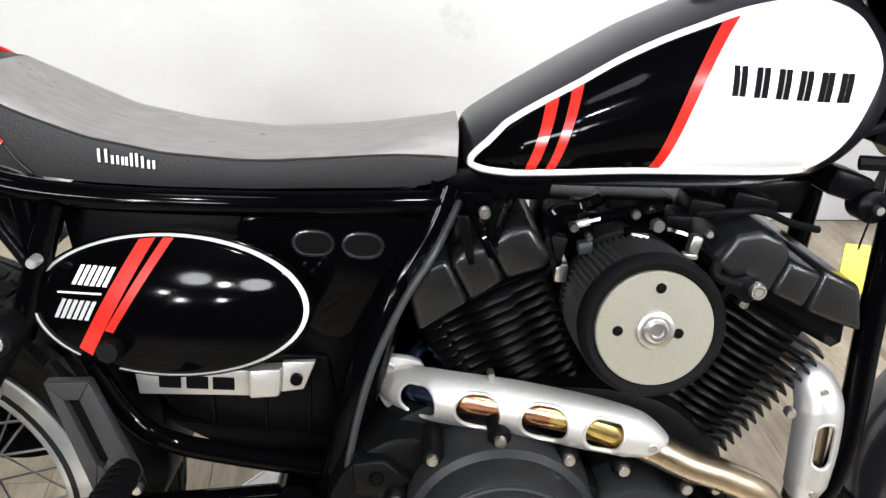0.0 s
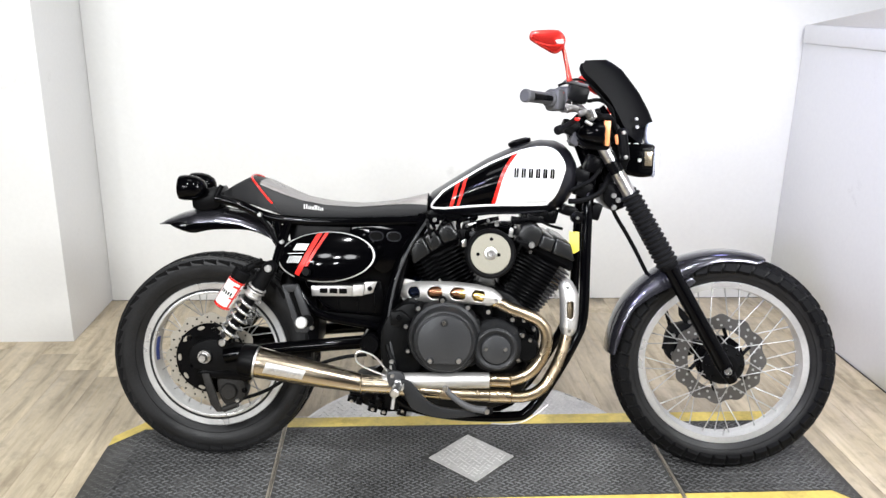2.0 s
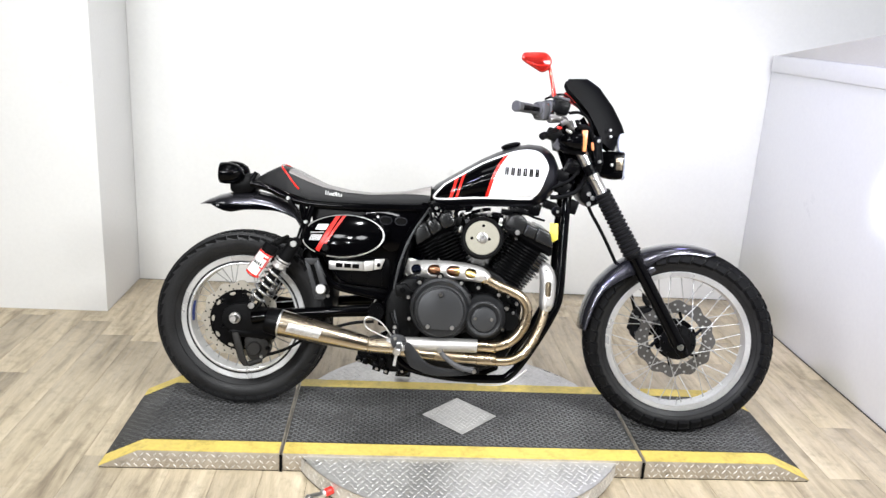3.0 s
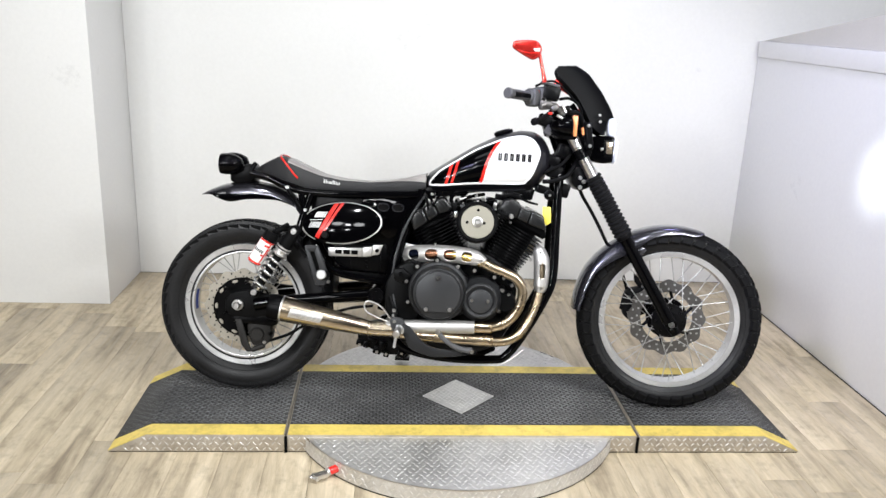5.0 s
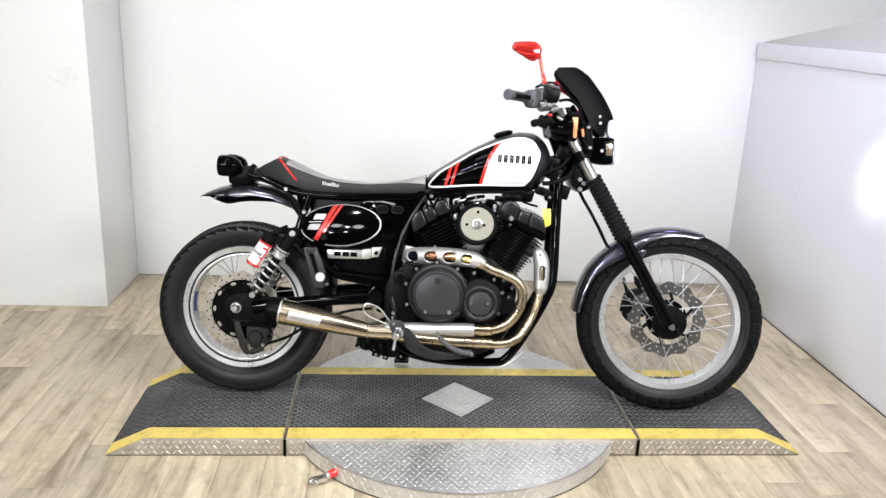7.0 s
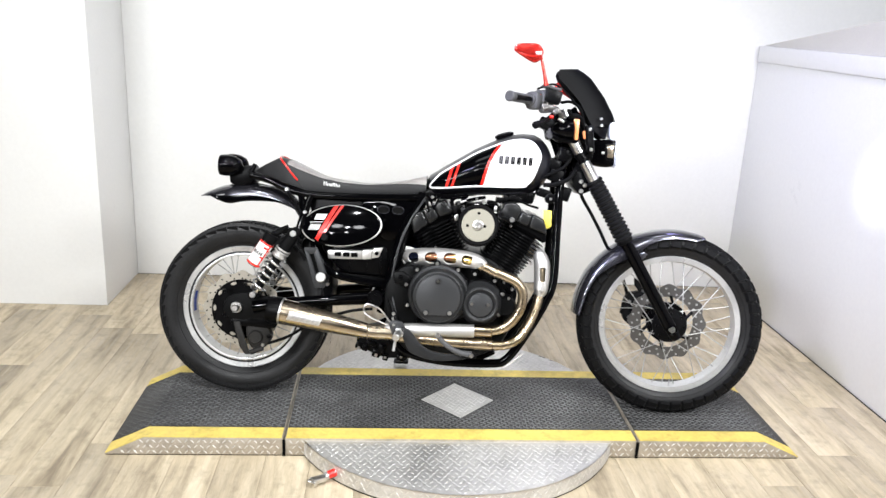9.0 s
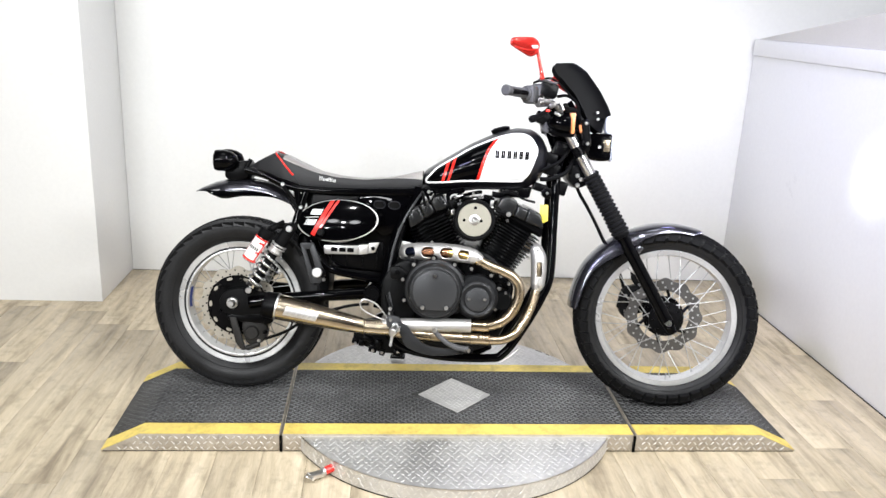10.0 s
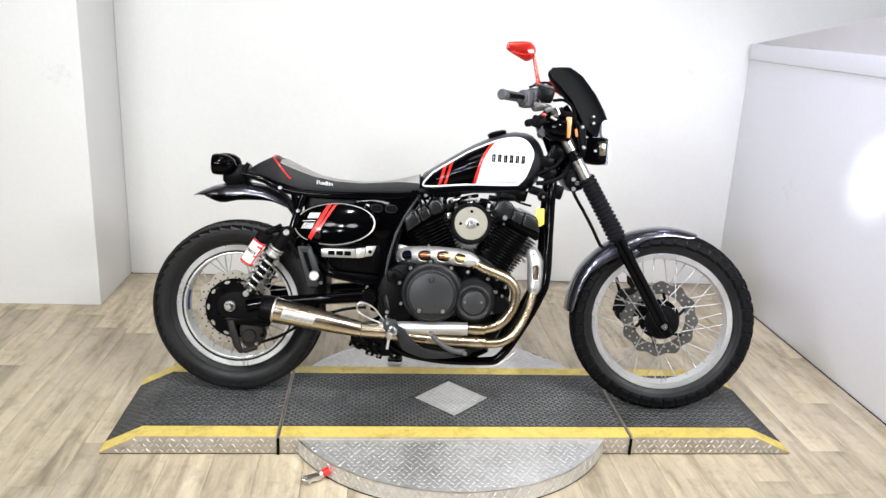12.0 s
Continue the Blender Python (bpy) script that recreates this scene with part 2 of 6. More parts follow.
def tube(pts, r, n=12, steps=6, closed=False, bm=None, flat=1.0):
    """A round bar along a smooth line; r: one radius, or one for each point."""
    bm = bm or bmesh.new()
    line = spline(pts, steps, closed) if steps > 1 else [Vector(p) for p in pts]
    rs = [float(r)] * len(line) if isinstance(r, (int, float)) else [float(a) for a in np.interp(np.linspace(0, len(pts) - 1, len(line)), range(len(pts)), r)]
    rings, side = [], None
    for i, p in enumerate(line):
        d = (line[(i + 1) % len(line)] - line[i - 1]) if closed else (line[min(i + 1, len(line) - 1)] - line[max(i - 1, 0)])
        d.normalize()
        if side is None:
            side = d.orthogonal().normalized()
        side = (side - d * side.dot(d)).normalized()
        up = d.cross(side)
        rings.append([p + rs[i] * (side * math.cos(a) + up * math.sin(a) * flat) for a in (2 * math.pi * k / n for k in range(n))])
    skin(bm, rings, loop=closed)
    return bm


def lathe(profile, centre, n=48, axis="y", bm=None, loop=False):
    """profile: (along the axis, radius)."""
    bm = bm or bmesh.new()
    c = Vector(centre)
    rings = []
    for a, r in profile:
        ring = []
        for k in range(n):
            t = 2 * math.pi * k / n
            u, v = r * math.cos(t), r * math.sin(t)
            ring.append(c + Vector((u, a, v) if axis == "y" else (u, v, a) if axis == "z" else (a, u, v)))
        rings.append(ring)
    skin(bm, rings, caps=not loop, loop=loop)
    return bm


def bevelled(bm, geom_from, width, seg=2):
    if width:
        edges = [e for e in bm.edges if e.index == -1 or e not in geom_from]
        edges = [e for e in edges if len(e.link_faces) == 2 and e.calc_face_angle(0) > 0.5]
        bmesh.ops.bevel(bm, geom=edges, offset=width, segments=seg, affect="EDGES", profile=0.5)


def prism(outline, y0, y1, bevel=0.003, bm=None, seg=2):
    """A plate in the x-z plane between y0 and y1."""
    out = bmesh.new()
    a = [out.verts.new((x, y0, z)) for x, z in outline]
    b = [out.verts.new((x, y1, z)) for x, z in outline]
    out.faces.new(a)
    out.faces.new(b[::-1])
    for i in range(len(a)):
        j = (i + 1) % len(a)
        out.faces.new((a[j], a[i], b[i], b[j]))
    out.normal_update()
    bevelled(out, (), bevel, seg)
    return merge(bm, out)


def block(centre, size, bevel=0.003, turn=None, bm=None):
    out = bmesh.new()
    bmesh.ops.create_cube(out, size=1)
    for v in out.verts:
        v.co = Vector((v.co.x * size[0], v.co.y * size[1], v.co.z * size[2]))
    out.normal_update()
    bevelled(out, (), bevel)
    m = Matrix.Translation(centre) @ (turn or Matrix())
    bmesh.ops.transform(out, matrix=m, verts=out.verts)
    return merge(bm, out)


def merge(bm, other):
    if bm is None:
        return other
    me = bpy.data.meshes.new("tmp")
    other.to_mesh(me)
    other.free()
    bm.from_mesh(me)
    bpy.data.meshes.remove(me)
    return bm


def rod(p, q, r, r2=None, n=12, bm=None, chamfer=0.0):
    p, q = Vector(p), Vector(q)
    r2 = r if r2 is None else r2
    if chamfer:
        d = (q - p).normalized() * chamfer
        return tube([p, p + d, q - d, q], [r - chamfer, r, r2, r2 - chamfer], n, 1, bm=bm)
    return tube([p, q], [r, r2], n, 1, bm=bm)


def rounded(points, steps=5):
    return [(v.x, v.z) for v in spline([(x, 0, z) for x, z in points], steps, True)]


def ry(deg):
    """Turns about the y axis; plus tips the top forward."""
    return Matrix.Rotation(radians(deg), 4, "Y")


def bolt(at, r, parent, mat=None, deep=0.006):
    x, y, z = at
    b = lathe([(-deep, r * 0.55), (-deep, r * 0.5), (-deep * 0.4, r * 0.48), (-deep * 0.4, r * 0.5), (-deep, r * 0.62), (-deep, r * 0.85), (-deep * 0.7, r), (0.004, r)], (x, y, z), 14)
    return part("bolt", b, mat or STEEL, parent)

# ---- room ----
BACK, LEFT, PIER, RIGHT, CEILING, HALF = 1.376, -1.615, 0.872, 1.743, 3.2, 1.39
XMIN, XMAX, YMIN = -5.2, 3.2, -6.5


def wall(name, x0, x1, y0, y1, z0, z1, label, mat=None):
    return part(name, block(((x0 + x1) / 2, (y0 + y1) / 2, (z0 + z1) / 2), (x1 - x0, y1 - y0, z1 - z0), 0.004), mat or WALL, label=label, category="wall", kind="structure")


wall("wall_north", LEFT, XMAX, BACK, BACK + 0.12, 0, CEILING, "plain white painted back wall behind the motorcycle")
wall("wall_pier", XMIN, LEFT, PIER, BACK + 0.12, 0, CEILING, "white painted wall return with a sharp corner")
wall("wall_west", XMIN - 0.12, XMIN, YMIN, PIER, 0, CEILING, "dark painted side wall of the showroom", DARKWALL)
wall("wall_south", XMIN - 0.12, XMAX + 0.12, YMIN - 0.12, YMIN, 0, CEILING, "dark painted far wall of the showroom", DARKWALL)
wall("wall_east", XMAX, XMAX + 0.12, YMIN, BACK + 0.12, 0, CEILING, "pale grey painted far side wall")
wall("wall_half", RIGHT + 0.012, RIGHT + 0.14, YMIN, BACK - 0.002, 0, HALF - 0.085, "white painted half-height partition wall")
part("trim_cap", block((RIGHT + 0.072, (YMIN + BACK) / 2 - 0.01, HALF - 0.0425), (0.15, BACK - YMIN - 0.026, 0.085), 0.006), WALL, label="white boxed cap along the top of the half wall", category="trim", kind="structure")
# Dark strip drawn for the shadow line where wall and floor meet.
part("trim_shadow", block((RIGHT + 0.0100, (YMIN + BACK) / 2, 0.0022), (0.0036, BACK - YMIN - 0.03, 0.0040), 0), CALIPER, label="thin dark strip for the shadow line at the half wall's foot", category="trim", kind="structure")
# the sloped infill that stands on the half wall
stair = part("wall_stair", prism([(YMIN + 0.3, HALF + 0.0005), (BACK - 0.004, HALF + 0.0005), (YMIN + 0.3, HALF + 1.05)], 0, 0.05, 0), BEIGE, label="beige sloped infill panel above the half wall, darkened for shade", category="wall", kind="structure")
stair.matrix_world = Matrix.Translation((RIGHT + 0.032, 0, 0)) @ Matrix.Rotation(radians(90), 4, "Z") @ Matrix.Diagonal((1, -1, 1, 1))

part("ceiling", block(((XMIN + XMAX) / 2, (YMIN + BACK) / 2, CEILING + 0.05), (XMAX - XMIN + 0.24, BACK - YMIN + 0.36, 0.1), 0), CEIL, label="dark painted ceiling", category="ceiling", kind="structure")

floor = part("floor", block(((XMIN + XMAX) / 2, (YMIN + BACK) / 2, -0.03), (XMAX - XMIN + 0.24, BACK - YMIN + 0.36, 0.05), 0), DARKGAP, label="wood-look laminate plank floor in weathered beige oak", category="floor", kind="structure")

# ---- turntable deck under the motorcycle ----
DECK, FRONT, REAR = 0.067, -0.512, 0.047
S1, S2, XL, XR, XLT, XRT = -0.580, 0.650, -1.045, 1.112, -1.178, 1.250


def lugs(bm, spots, z, size=0.016, high=0.0012):
    """Raised tread bars, crosswise by turns."""
    for i, (x, y) in enumerate(spots):
        a = radians(45 if i % 2 else -45)
        c, s = math.cos(a), math.sin(a)
        lo = [(x + c * u * size - s * v * size * 0.22, y + s * u * size + c * v * size * 0.22) for u, v in ((-1, 0), (-0.4, -1), (0.4, -1), (1, 0), (0.4, 1), (-0.4, 1))]
        b = [bm.verts.new((p[0], p[1], z)) for p in lo]
        t = [bm.verts.new((x + (p[0] - x) * 0.62, y + (p[1] - y) * 0.62, z + high)) for p in lo]
        bm.faces.new(t)
        for k in range(6):
            bm.faces.new((b[k], b[(k + 1) % 6], t[(k + 1) % 6], t[k]))


def deck_section(name, x0, x1, ramp):
    thing = new(name, None)
    thing.location = ((x0 + x1) / 2, (FRONT + REAR) / 2, 0)
    tagged(thing, "low deck section with black rubber mat and yellow edge tape", "platform", "turntable deck sections")
    inv = Matrix.Translation(thing.location).inverted()
    flat0, flat1 = (XL if ramp < 0 else x0), (XR if ramp > 0 else x1)
    prof = [(x0, 0.004), (x1, 0.004)]
    prof += [(x1, DECK)] if ramp <= 0 else [(flat1, DECK)]
    prof += [(x0, DECK)] if ramp >= 0 else [(flat0, DECK)]
    bodyb = prism(prof, FRONT, REAR, 0.002)
    # the tread bars of the front face, laid on it upright
    flatb = bmesh.new()
    spots, i = [], 0
    for x in np.arange(x0 + 0.02, x1 - 0.01, 0.021):
        for r in range(3):
            z = 0.014 + 0.02 * r
            top = DECK if flat0 <= x <= flat1 else DECK * ((x - x0) / (flat0 - x0) if x < flat0 else (x1 - x) / (x1 - flat1))
            if z < top - 0.008:
                spots.append((x + 0.010 * (r % 2), z))
    lugs(flatb, spots, 0, 0.0092, 0.0014)
    bmesh.ops.transform(flatb, matrix=Matrix.Translation((0, FRONT, 0)) @ Matrix.Rotation(radians(90), 4, "X"), verts=flatb.verts)
    for bm in (bodyb, flatb):
        bmesh.ops.transform(bm, matrix=inv, verts=bm.verts)
    body = part("body", bodyb, SILL, thing, "aluminium tread plate, browned for the floor's reflection")
    tb = part("tread_pattern", flatb, LUG, body)
    tb["kind"] = "stuff"

    def sheet(y0, y1, thick, lift, inset=0.0):
        line = []
        a, b = x0 + 0.004, x1 - 0.004
        if ramp < 0:
            line = [(a, 0.006), (flat0, DECK), (b, DECK)]
        elif ramp > 0:
            line = [(a, DECK), (flat1, DECK), (b, 0.006)]
        else:
            line = [(a, DECK), (b, DECK)]
        out = [(x, z + lift) for x, z in line] + [(x, z + lift + thick) for x, z in line[::-1]]
        s = prism(out, y0, y1, 0)
        bmesh.ops.transform(s, matrix=inv, verts=s.verts)
        return s

    mat = part("mat", sheet(FRONT + 0.070, REAR - 0.066, 0.003, 0.0005), RUBBER_MAT, thing, "black ribbed rubber mat")
    part("tape", sheet(FRONT + 0.002, FRONT + 0.070, 0.0022, 0.0006), YELLOW, thing, "yellow safety tape")
    part("tape", sheet(REAR - 0.066, REAR - 0.002, 0.0022, 0.0006), YELLOW, thing, "yellow safety tape")
    ribs = bmesh.new()
    spots = []
    j = 0
    for y in np.arange(FRONT + 0.082, REAR - 0.074, 0.0145):
        for x in np.arange(max(x0, XL - 0.13) + 0.016 + 0.012 * (j % 2), min(x1, XR + 0.13) - 0.012, 0.025):
            if abs(x - 0.035) / 0.150 + abs(y + 0.226) / 0.150 > 1:
                spots.append((x, y, j))
        j += 1
    for x, y, j in spots:
        z = DECK if flat0 <= x <= flat1 else DECK * ((x - x0) / (flat0 - x0) if x < flat0 else (x1 - x) / (x1 - flat1))
        if z < 0.008:
            continue
        dz = DECK / (flat0 - x0) if x < flat0 else -DECK / (x1 - flat1) if x > flat1 else 0
        s = 0.0098
        k = 0.55 if j % 2 else -0.55
        c = [(-s, -0.0022), (s, -0.0022), (s, 0.0022), (-s, 0.0022)]
        lo, hi = [], []
        for u, v in c:
            w = v + u * k
            lo.append(ribs.verts.new((x + u, y + w, z + u * dz + 0.0034)))
            hi.append(ribs.verts.new((x + u * 0.8, y + v * 0.5 + u * 0.8 * k, z + u * dz + 0.0068)))
        ribs.faces.new(hi)
        for q in range(4):
            ribs.faces.new((lo[q], lo[(q + 1) % 4], hi[(q + 1) % 4], hi[q]))
    bmesh.ops.transform(ribs, matrix=inv, verts=ribs.verts)
    o = part("mat_ribs", ribs, MATRIB, mat)
    o["kind"] = "stuff"
    # Black foot that draws the shadow gap between deck and floor.
    foot = prism([(x0 + 0.006, 0.0), (x1 - 0.006, 0.0), (x1 - 0.006, 0.006), (x0 + 0.006, 0.006)], FRONT + 0.004, REAR - 0.004, 0)
    bmesh.ops.transform(foot, matrix=inv, verts=foot.verts)
    part("shadow_foot", foot, DARKGAP, thing)
    return thing


deck_section("deck_section", XLT, S1 - 0.0032, -1)
middle = deck_section("deck_section", S1 + 0.0032, S2 - 0.0032, 0)
deck_section("deck_section", S2 + 0.0032, XRT, 1)

# the edge strips of the joints
for x in (S1, S2):
    o = part("joint_strip", block((x, (FRONT + REAR) / 2, DECK - 0.01), (0.0022, REAR - FRONT - 0.03, 0.022), 0.0005), DISC)
    tagged(o, "thin bare metal strip in the joint of the deck", "strip", "deck joint strips")

# Dark blocks on the front face stand in for the shade inside the joints.
for x in (S1, S2):
    part("joint_gap", block((x - middle.location.x, FRONT - 0.0012 - middle.location.y, DECK / 2 - 0.001), (0.0095, 0.006, DECK - 0.006), 0.001), DARKGAP, middle, "dark block for the shaded gap between deck sections")

# the diamond-shaped plate set into the mat
dia = new("diamond_plate", None)
dia.location = (0.036, -0.226, DECK)
tagged(dia, "worn silver diamond-shaped plate set into the rubber mat", "plate")
q = bmesh.new()
lo = [q.verts.new((x, y, 0.0006)) for x, y in ((-0.138, 0), (0, -0.138), (0.138, 0), (0, 0.138))]
hi = [q.verts.new((x * 0.985, y * 0.985, 0.0066)) for x, y in ((-0.138, 0), (0, -0.138), (0.138, 0), (0, 0.138))]
q.faces.new(hi)
q.faces.new(lo[::-1])
for k in range(4):
    q.faces.new((lo[k], lo[(k + 1) % 4], hi[(k + 1) % 4], hi[k]))
part("plate", q, PLATE, dia)
q = bmesh.new()
spots, j = [], 0
for y in np.arange(-0.12, 0.121, 0.0135):
    for x in np.arange(-0.13, 0.131, 0.0190):
        xx = x + 0.0095 * (j % 2)
        if abs(xx) + abs(y) < 0.116:
            spots.append((xx, y))
    j += 1
lugs(q, spots, 0.0066, 0.0088, 0.0016)
part("stamped_pattern", q, LUG, dia)["kind"] = "stuff"

# the round turntable, whose rim stands out before and behind the deck
TC, TR, TZ = (0.02, -0.225), 0.605, 0.060
table = new("turntable", None)
table.location = (TC[0], TC[1], 0)
tagged(table, "round aluminium tread-plate turntable on the floor under the deck", "turntable")
part("disc", lathe([(0.008, TR - 0.012), (0.006, TR - 0.004), (0.006, TR), (TZ - 0.001, TR), (TZ, TR - 0.001), (TZ, 0.2)], (0, 0, 0), 160, "z"), PLATE, table, angle=25)
# Black ring for the shadow gap under the turntable's rim.
part("shadow_base", lathe([(0.0, TR - 0.03), (0.0, TR - 0.002), (0.0065, TR - 0.002), (0.0065, TR - 0.03)], (0, 0, 0), 120, "z", loop=True), DARKGAP, table)
part("rim_edge", lathe([(TZ - 0.001, TR - 0.004), (TZ + 0.0015, TR - 0.002), (TZ + 0.0015, TR + 0.001), (TZ - 0.004, TR + 0.001)], (0, 0, 0), 160, "z", loop=True), STEEL, table)
q = bmesh.new()
spots = []
j = 0
for y in np.arange(-TR, TR, 0.0175):
    for x in np.arange(-TR, TR, 0.0235):
        xx = x + 0.0117 * (j % 2)
        if math.hypot(xx, y) < TR - 0.016 and (y + TC[1] < FRONT - 0.008 or y + TC[1] > REAR + 0.008):
            spots.append((xx, y))
    j += 1
lugs(q, spots, TZ, 0.0098, 0.0016)
part("tread_pattern", q, LUG, table)["kind"] = "stuff"
q = bmesh.new()
for k in range(0, 180):
    a = 2 * math.pi * k / 180
    for r in range(3):
        aa = a + (0.0175 if r % 2 else 0)
        f = bmesh.new()
        lugs(f, [(0, 0)] if (k + r) % 2 else [(0, 0)], 0, 0.0095, 0.001)
        bmesh.ops.transform(f, matrix=Matrix.Rotation(aa, 4, "Z") @ Matrix.Translation((TR, 0, 0.017 + 0.0165 * r)) @ Matrix.Rotation(radians(90), 4, "Y") @ Matrix.Rotation(radians(90 * ((k + r) % 2)), 4, "Z"), verts=f.verts)
        merge(q, f)
part("rim_tread", q, LUG, table)["kind"] = "stuff"

# the clamp lying at the rim
clamp = new("toggle_clamp", None)
clamp.matrix_world = pose(-0.425, -0.672, 0.012, 0, 0, 28)
tagged(clamp, "small steel toggle clamp with a red handle lying on the floor", "clamp")
part("handle", rod((0.0, 0, 0.014), (0.066, 0, 0.024), 0.013, 0.015, 18, chamfer=0.005), RED, clamp, "red plastic handle")
part("jaw", block((-0.026, 0, 0.009), (0.046, 0.024, 0.018), 0.004), STEEL, clamp)
part("collar", rod((-0.006, 0, 0.013), (0.006, 0, 0.015), 0.0135, n=18, chamfer=0.002), SHIELD, clamp)
part("link", tube([(-0.048, 0.012, 0.010), (-0.062, 0.0, 0.014), (-0.048, -0.012, 0.010)], 0.0035, 8), STEEL, clamp)
part("pin", rod((-0.045, -0.02, 0.008), (-0.045, 0.02, 0.008), 0.005), STEEL, clamp)

# ---- motorcycle: x forward from the rear axle, y to its left, z up from the deck ----
bike = new("motorcycle", None)
bike.matrix_world = pose(-0.777, -0.134, 0.071, 0, 0, -5.5) @ pose(0, 0, 0, -10.0)
tagged(bike, "black scrambler motorcycle with white tank panel on a side stand", "motorcycle")


# -- wheels --
def wheel(name, centre, radius, width, rim_r, spokes, turn, knob, fill):
    m = Matrix.Translation(centre) @ Matrix.Rotation(radians(turn), 4, "Z")
    h = width / 2
    rh = h * 0.66
    well = 0.036 if width > 0.12 else 0.0270
    rim = part(name, lathe([(-rh, rim_r), (-rh - 0.003, rim_r - 0.003), (-rh - 0.001, rim_r - 0.021), (-rh * 0.86, rim_r - 0.70 * well), (-rh * 0.4, rim_r - 0.87 * well), (0, rim_r - well),
                            (rh * 0.4, rim_r - 0.87 * well), (rh * 0.86, rim_r - 0.70 * well), (rh + 0.001, rim_r - 0.021), (rh + 0.003, rim_r - 0.003), (rh, rim_r),
                            (rh * 0.7, rim_r - 0.006), (0, rim_r - 0.016), (-rh * 0.7, rim_r - 0.006)], (0, 0, 0), 96, loop=True), ALLOY, bike, "silver wire-spoked wheel rim")
    rim.matrix_basis = m
    if width > 0.12:
        part("rim_groove", lathe([(-rh - 0.0016, rim_r - 0.0205), (-rh - 0.0016, rim_r - 0.0205 - 0.0075), (-rh * 0.55, rim_r - 0.0205 - 0.0075), (-rh * 0.55, rim_r - 0.0205)], (0, 0, 0), 96, loop=True), CASE, rim, "dark groove of the rim")
        part("rim_lip", lathe([(-rh - 0.0020, rim_r - 0.0205 - 0.0075), (-rh - 0.0026, rim_r - 0.024 - 0.0075), (-rh - 0.0016, rim_r - 0.0205 - 0.0150), (rh * 0.4, rim_r - 0.0215 - 0.0150), (rh * 0.4, rim_r - 0.0205 - 0.0075)], (0, 0, 0), 96, loop=True), ALLOY, rim)
    side = radius - rim_r
    prof = [(-rh * 0.9, rim_r - 0.008), (-rh - 0.004, rim_r + 0.004), (-h * 0.93, rim_r + side * 0.25), (-h, rim_r + side * 0.5), (-h * 0.97, rim_r + side * (0.72 if fill < 0.45 else 0.78)), (-h * (0.82 if fill < 0.45 else 0.91), rim_r + side * (0.80 if fill < 0.45 else 0.915)), (-h * (0.5 if fill < 0.45 else 0.56), radius - (0.019 if fill < 0.45 else 0.0055)), (0, radius - (0.013 if fill < 0.45 else 0.004))]
    prof = prof + [(-a, r) for a, r in prof[-2::-1]]
    tyre = part("tyre", lathe(prof, (0, 0, 0), 128, loop=True), TYRE, rim, "black rubber tyre with block tread", angle=60)
    ring = bmesh.new()
    for r in (rim_r + side * 0.2, rim_r + side * 0.62):
        for s in (-1, 1):
            y = s * np.interp(r, [rim_r, rim_r + side * 0.25, rim_r + side * 0.5, rim_r + side * 0.72], [rh, h * 0.93, h, h * 0.96])
            lathe([(y - 0.0012, r - 0.001), (y + 0.0012 * s, r), (y - 0.0012, r + 0.001)], (0, 0, 0), 96, loop=True, bm=ring)
    part("sidewall_ridge", ring, TYRE, tyre)
    # blocks of the tread
    t = bmesh.new()
    n = knob
    rows = [(-h * 0.73, h * 0.44, 0.34, radius - 0.0225, 38), (-h * 0.22, h * 0.36, 0.1, radius - 0.0105, 6), (h * 0.22, h * 0.36, -0.1, radius - 0.0105, -6), (h * 0.73, h * 0.44, -0.34, radius - 0.0225, -38)]
    if fill > 0.45:
        rows = [(s * h * 0.74, h * 0.44, -0.34 * s, radius - 0.0192, -27 * s) for s in (-1, 1)] + rows[1:3]
    else:
        rows += [(-h + 0.006, 0.030, 0.3, radius - 0.034, 62), (h - 0.006, 0.030, -0.3, radius - 0.034, -62)]
    for k in range(n):
        for i, (y, w, skew, r, tip) in enumerate(rows):
            a = 2 * math.pi * (k + 0.5 * (i % 2)) / n
            b = bmesh.new()
            L = 2 * math.pi * radius / n * fill
            lo = [b.verts.new((u * L + v * skew * w, v * w, 0)) for u, v in ((-1, -0.5), (1, -0.62), (1, 0.5), (-1, 0.62))]
            hi = [b.verts.new((u * L * 0.86 + v * skew * w, v * w * 0.86, 0.0135)) for u, v in ((-1, -0.5), (1, -0.62), (1, 0.5), (-1, 0.62))]
            b.faces.new(hi)
            for q in range(4):
                b.faces.new((lo[q], lo[(q + 1) % 4], hi[(q + 1) % 4], hi[q]))
            bmesh.ops.transform(b, matrix=Matrix.Rotation(a, 4, "Y") @ Matrix.Translation((0, y, r - 0.004)) @ Matrix.Rotation(radians(tip), 4, "X"), verts=b.verts)
            merge(t, b)
    part("tread", t, TREAD, tyre, angle=20)["kind"] = "stuff"
    # hub and spokes
    part("hub", lathe([(-0.055, 0.02), (-0.055, 0.034), (-0.048, 0.052), (-0.040, 0.052), (-0.034, 0.034), (0.034, 0.034), (0.040, 0.052), (0.048, 0.052), (0.055, 0.034), (0.055, 0.02)], (0, 0, 0), 40), SATIN, rim)
    first = None
    for k in range(spokes):
        s = -1 if k % 2 else 1
        lean = 1 if (k // 2) % 2 else -1
        a = 2 * math.pi * k / spokes
        if first is None or k < 4:
            a0 = math.pi / 2
            p = Vector((0.048 * math.cos(a0 + lean * 1.15), s * 0.044, 0.048 * math.sin(a0 + lean * 1.15)))
            q = Vector((0, s * 0.008, rim_r - 0.026))
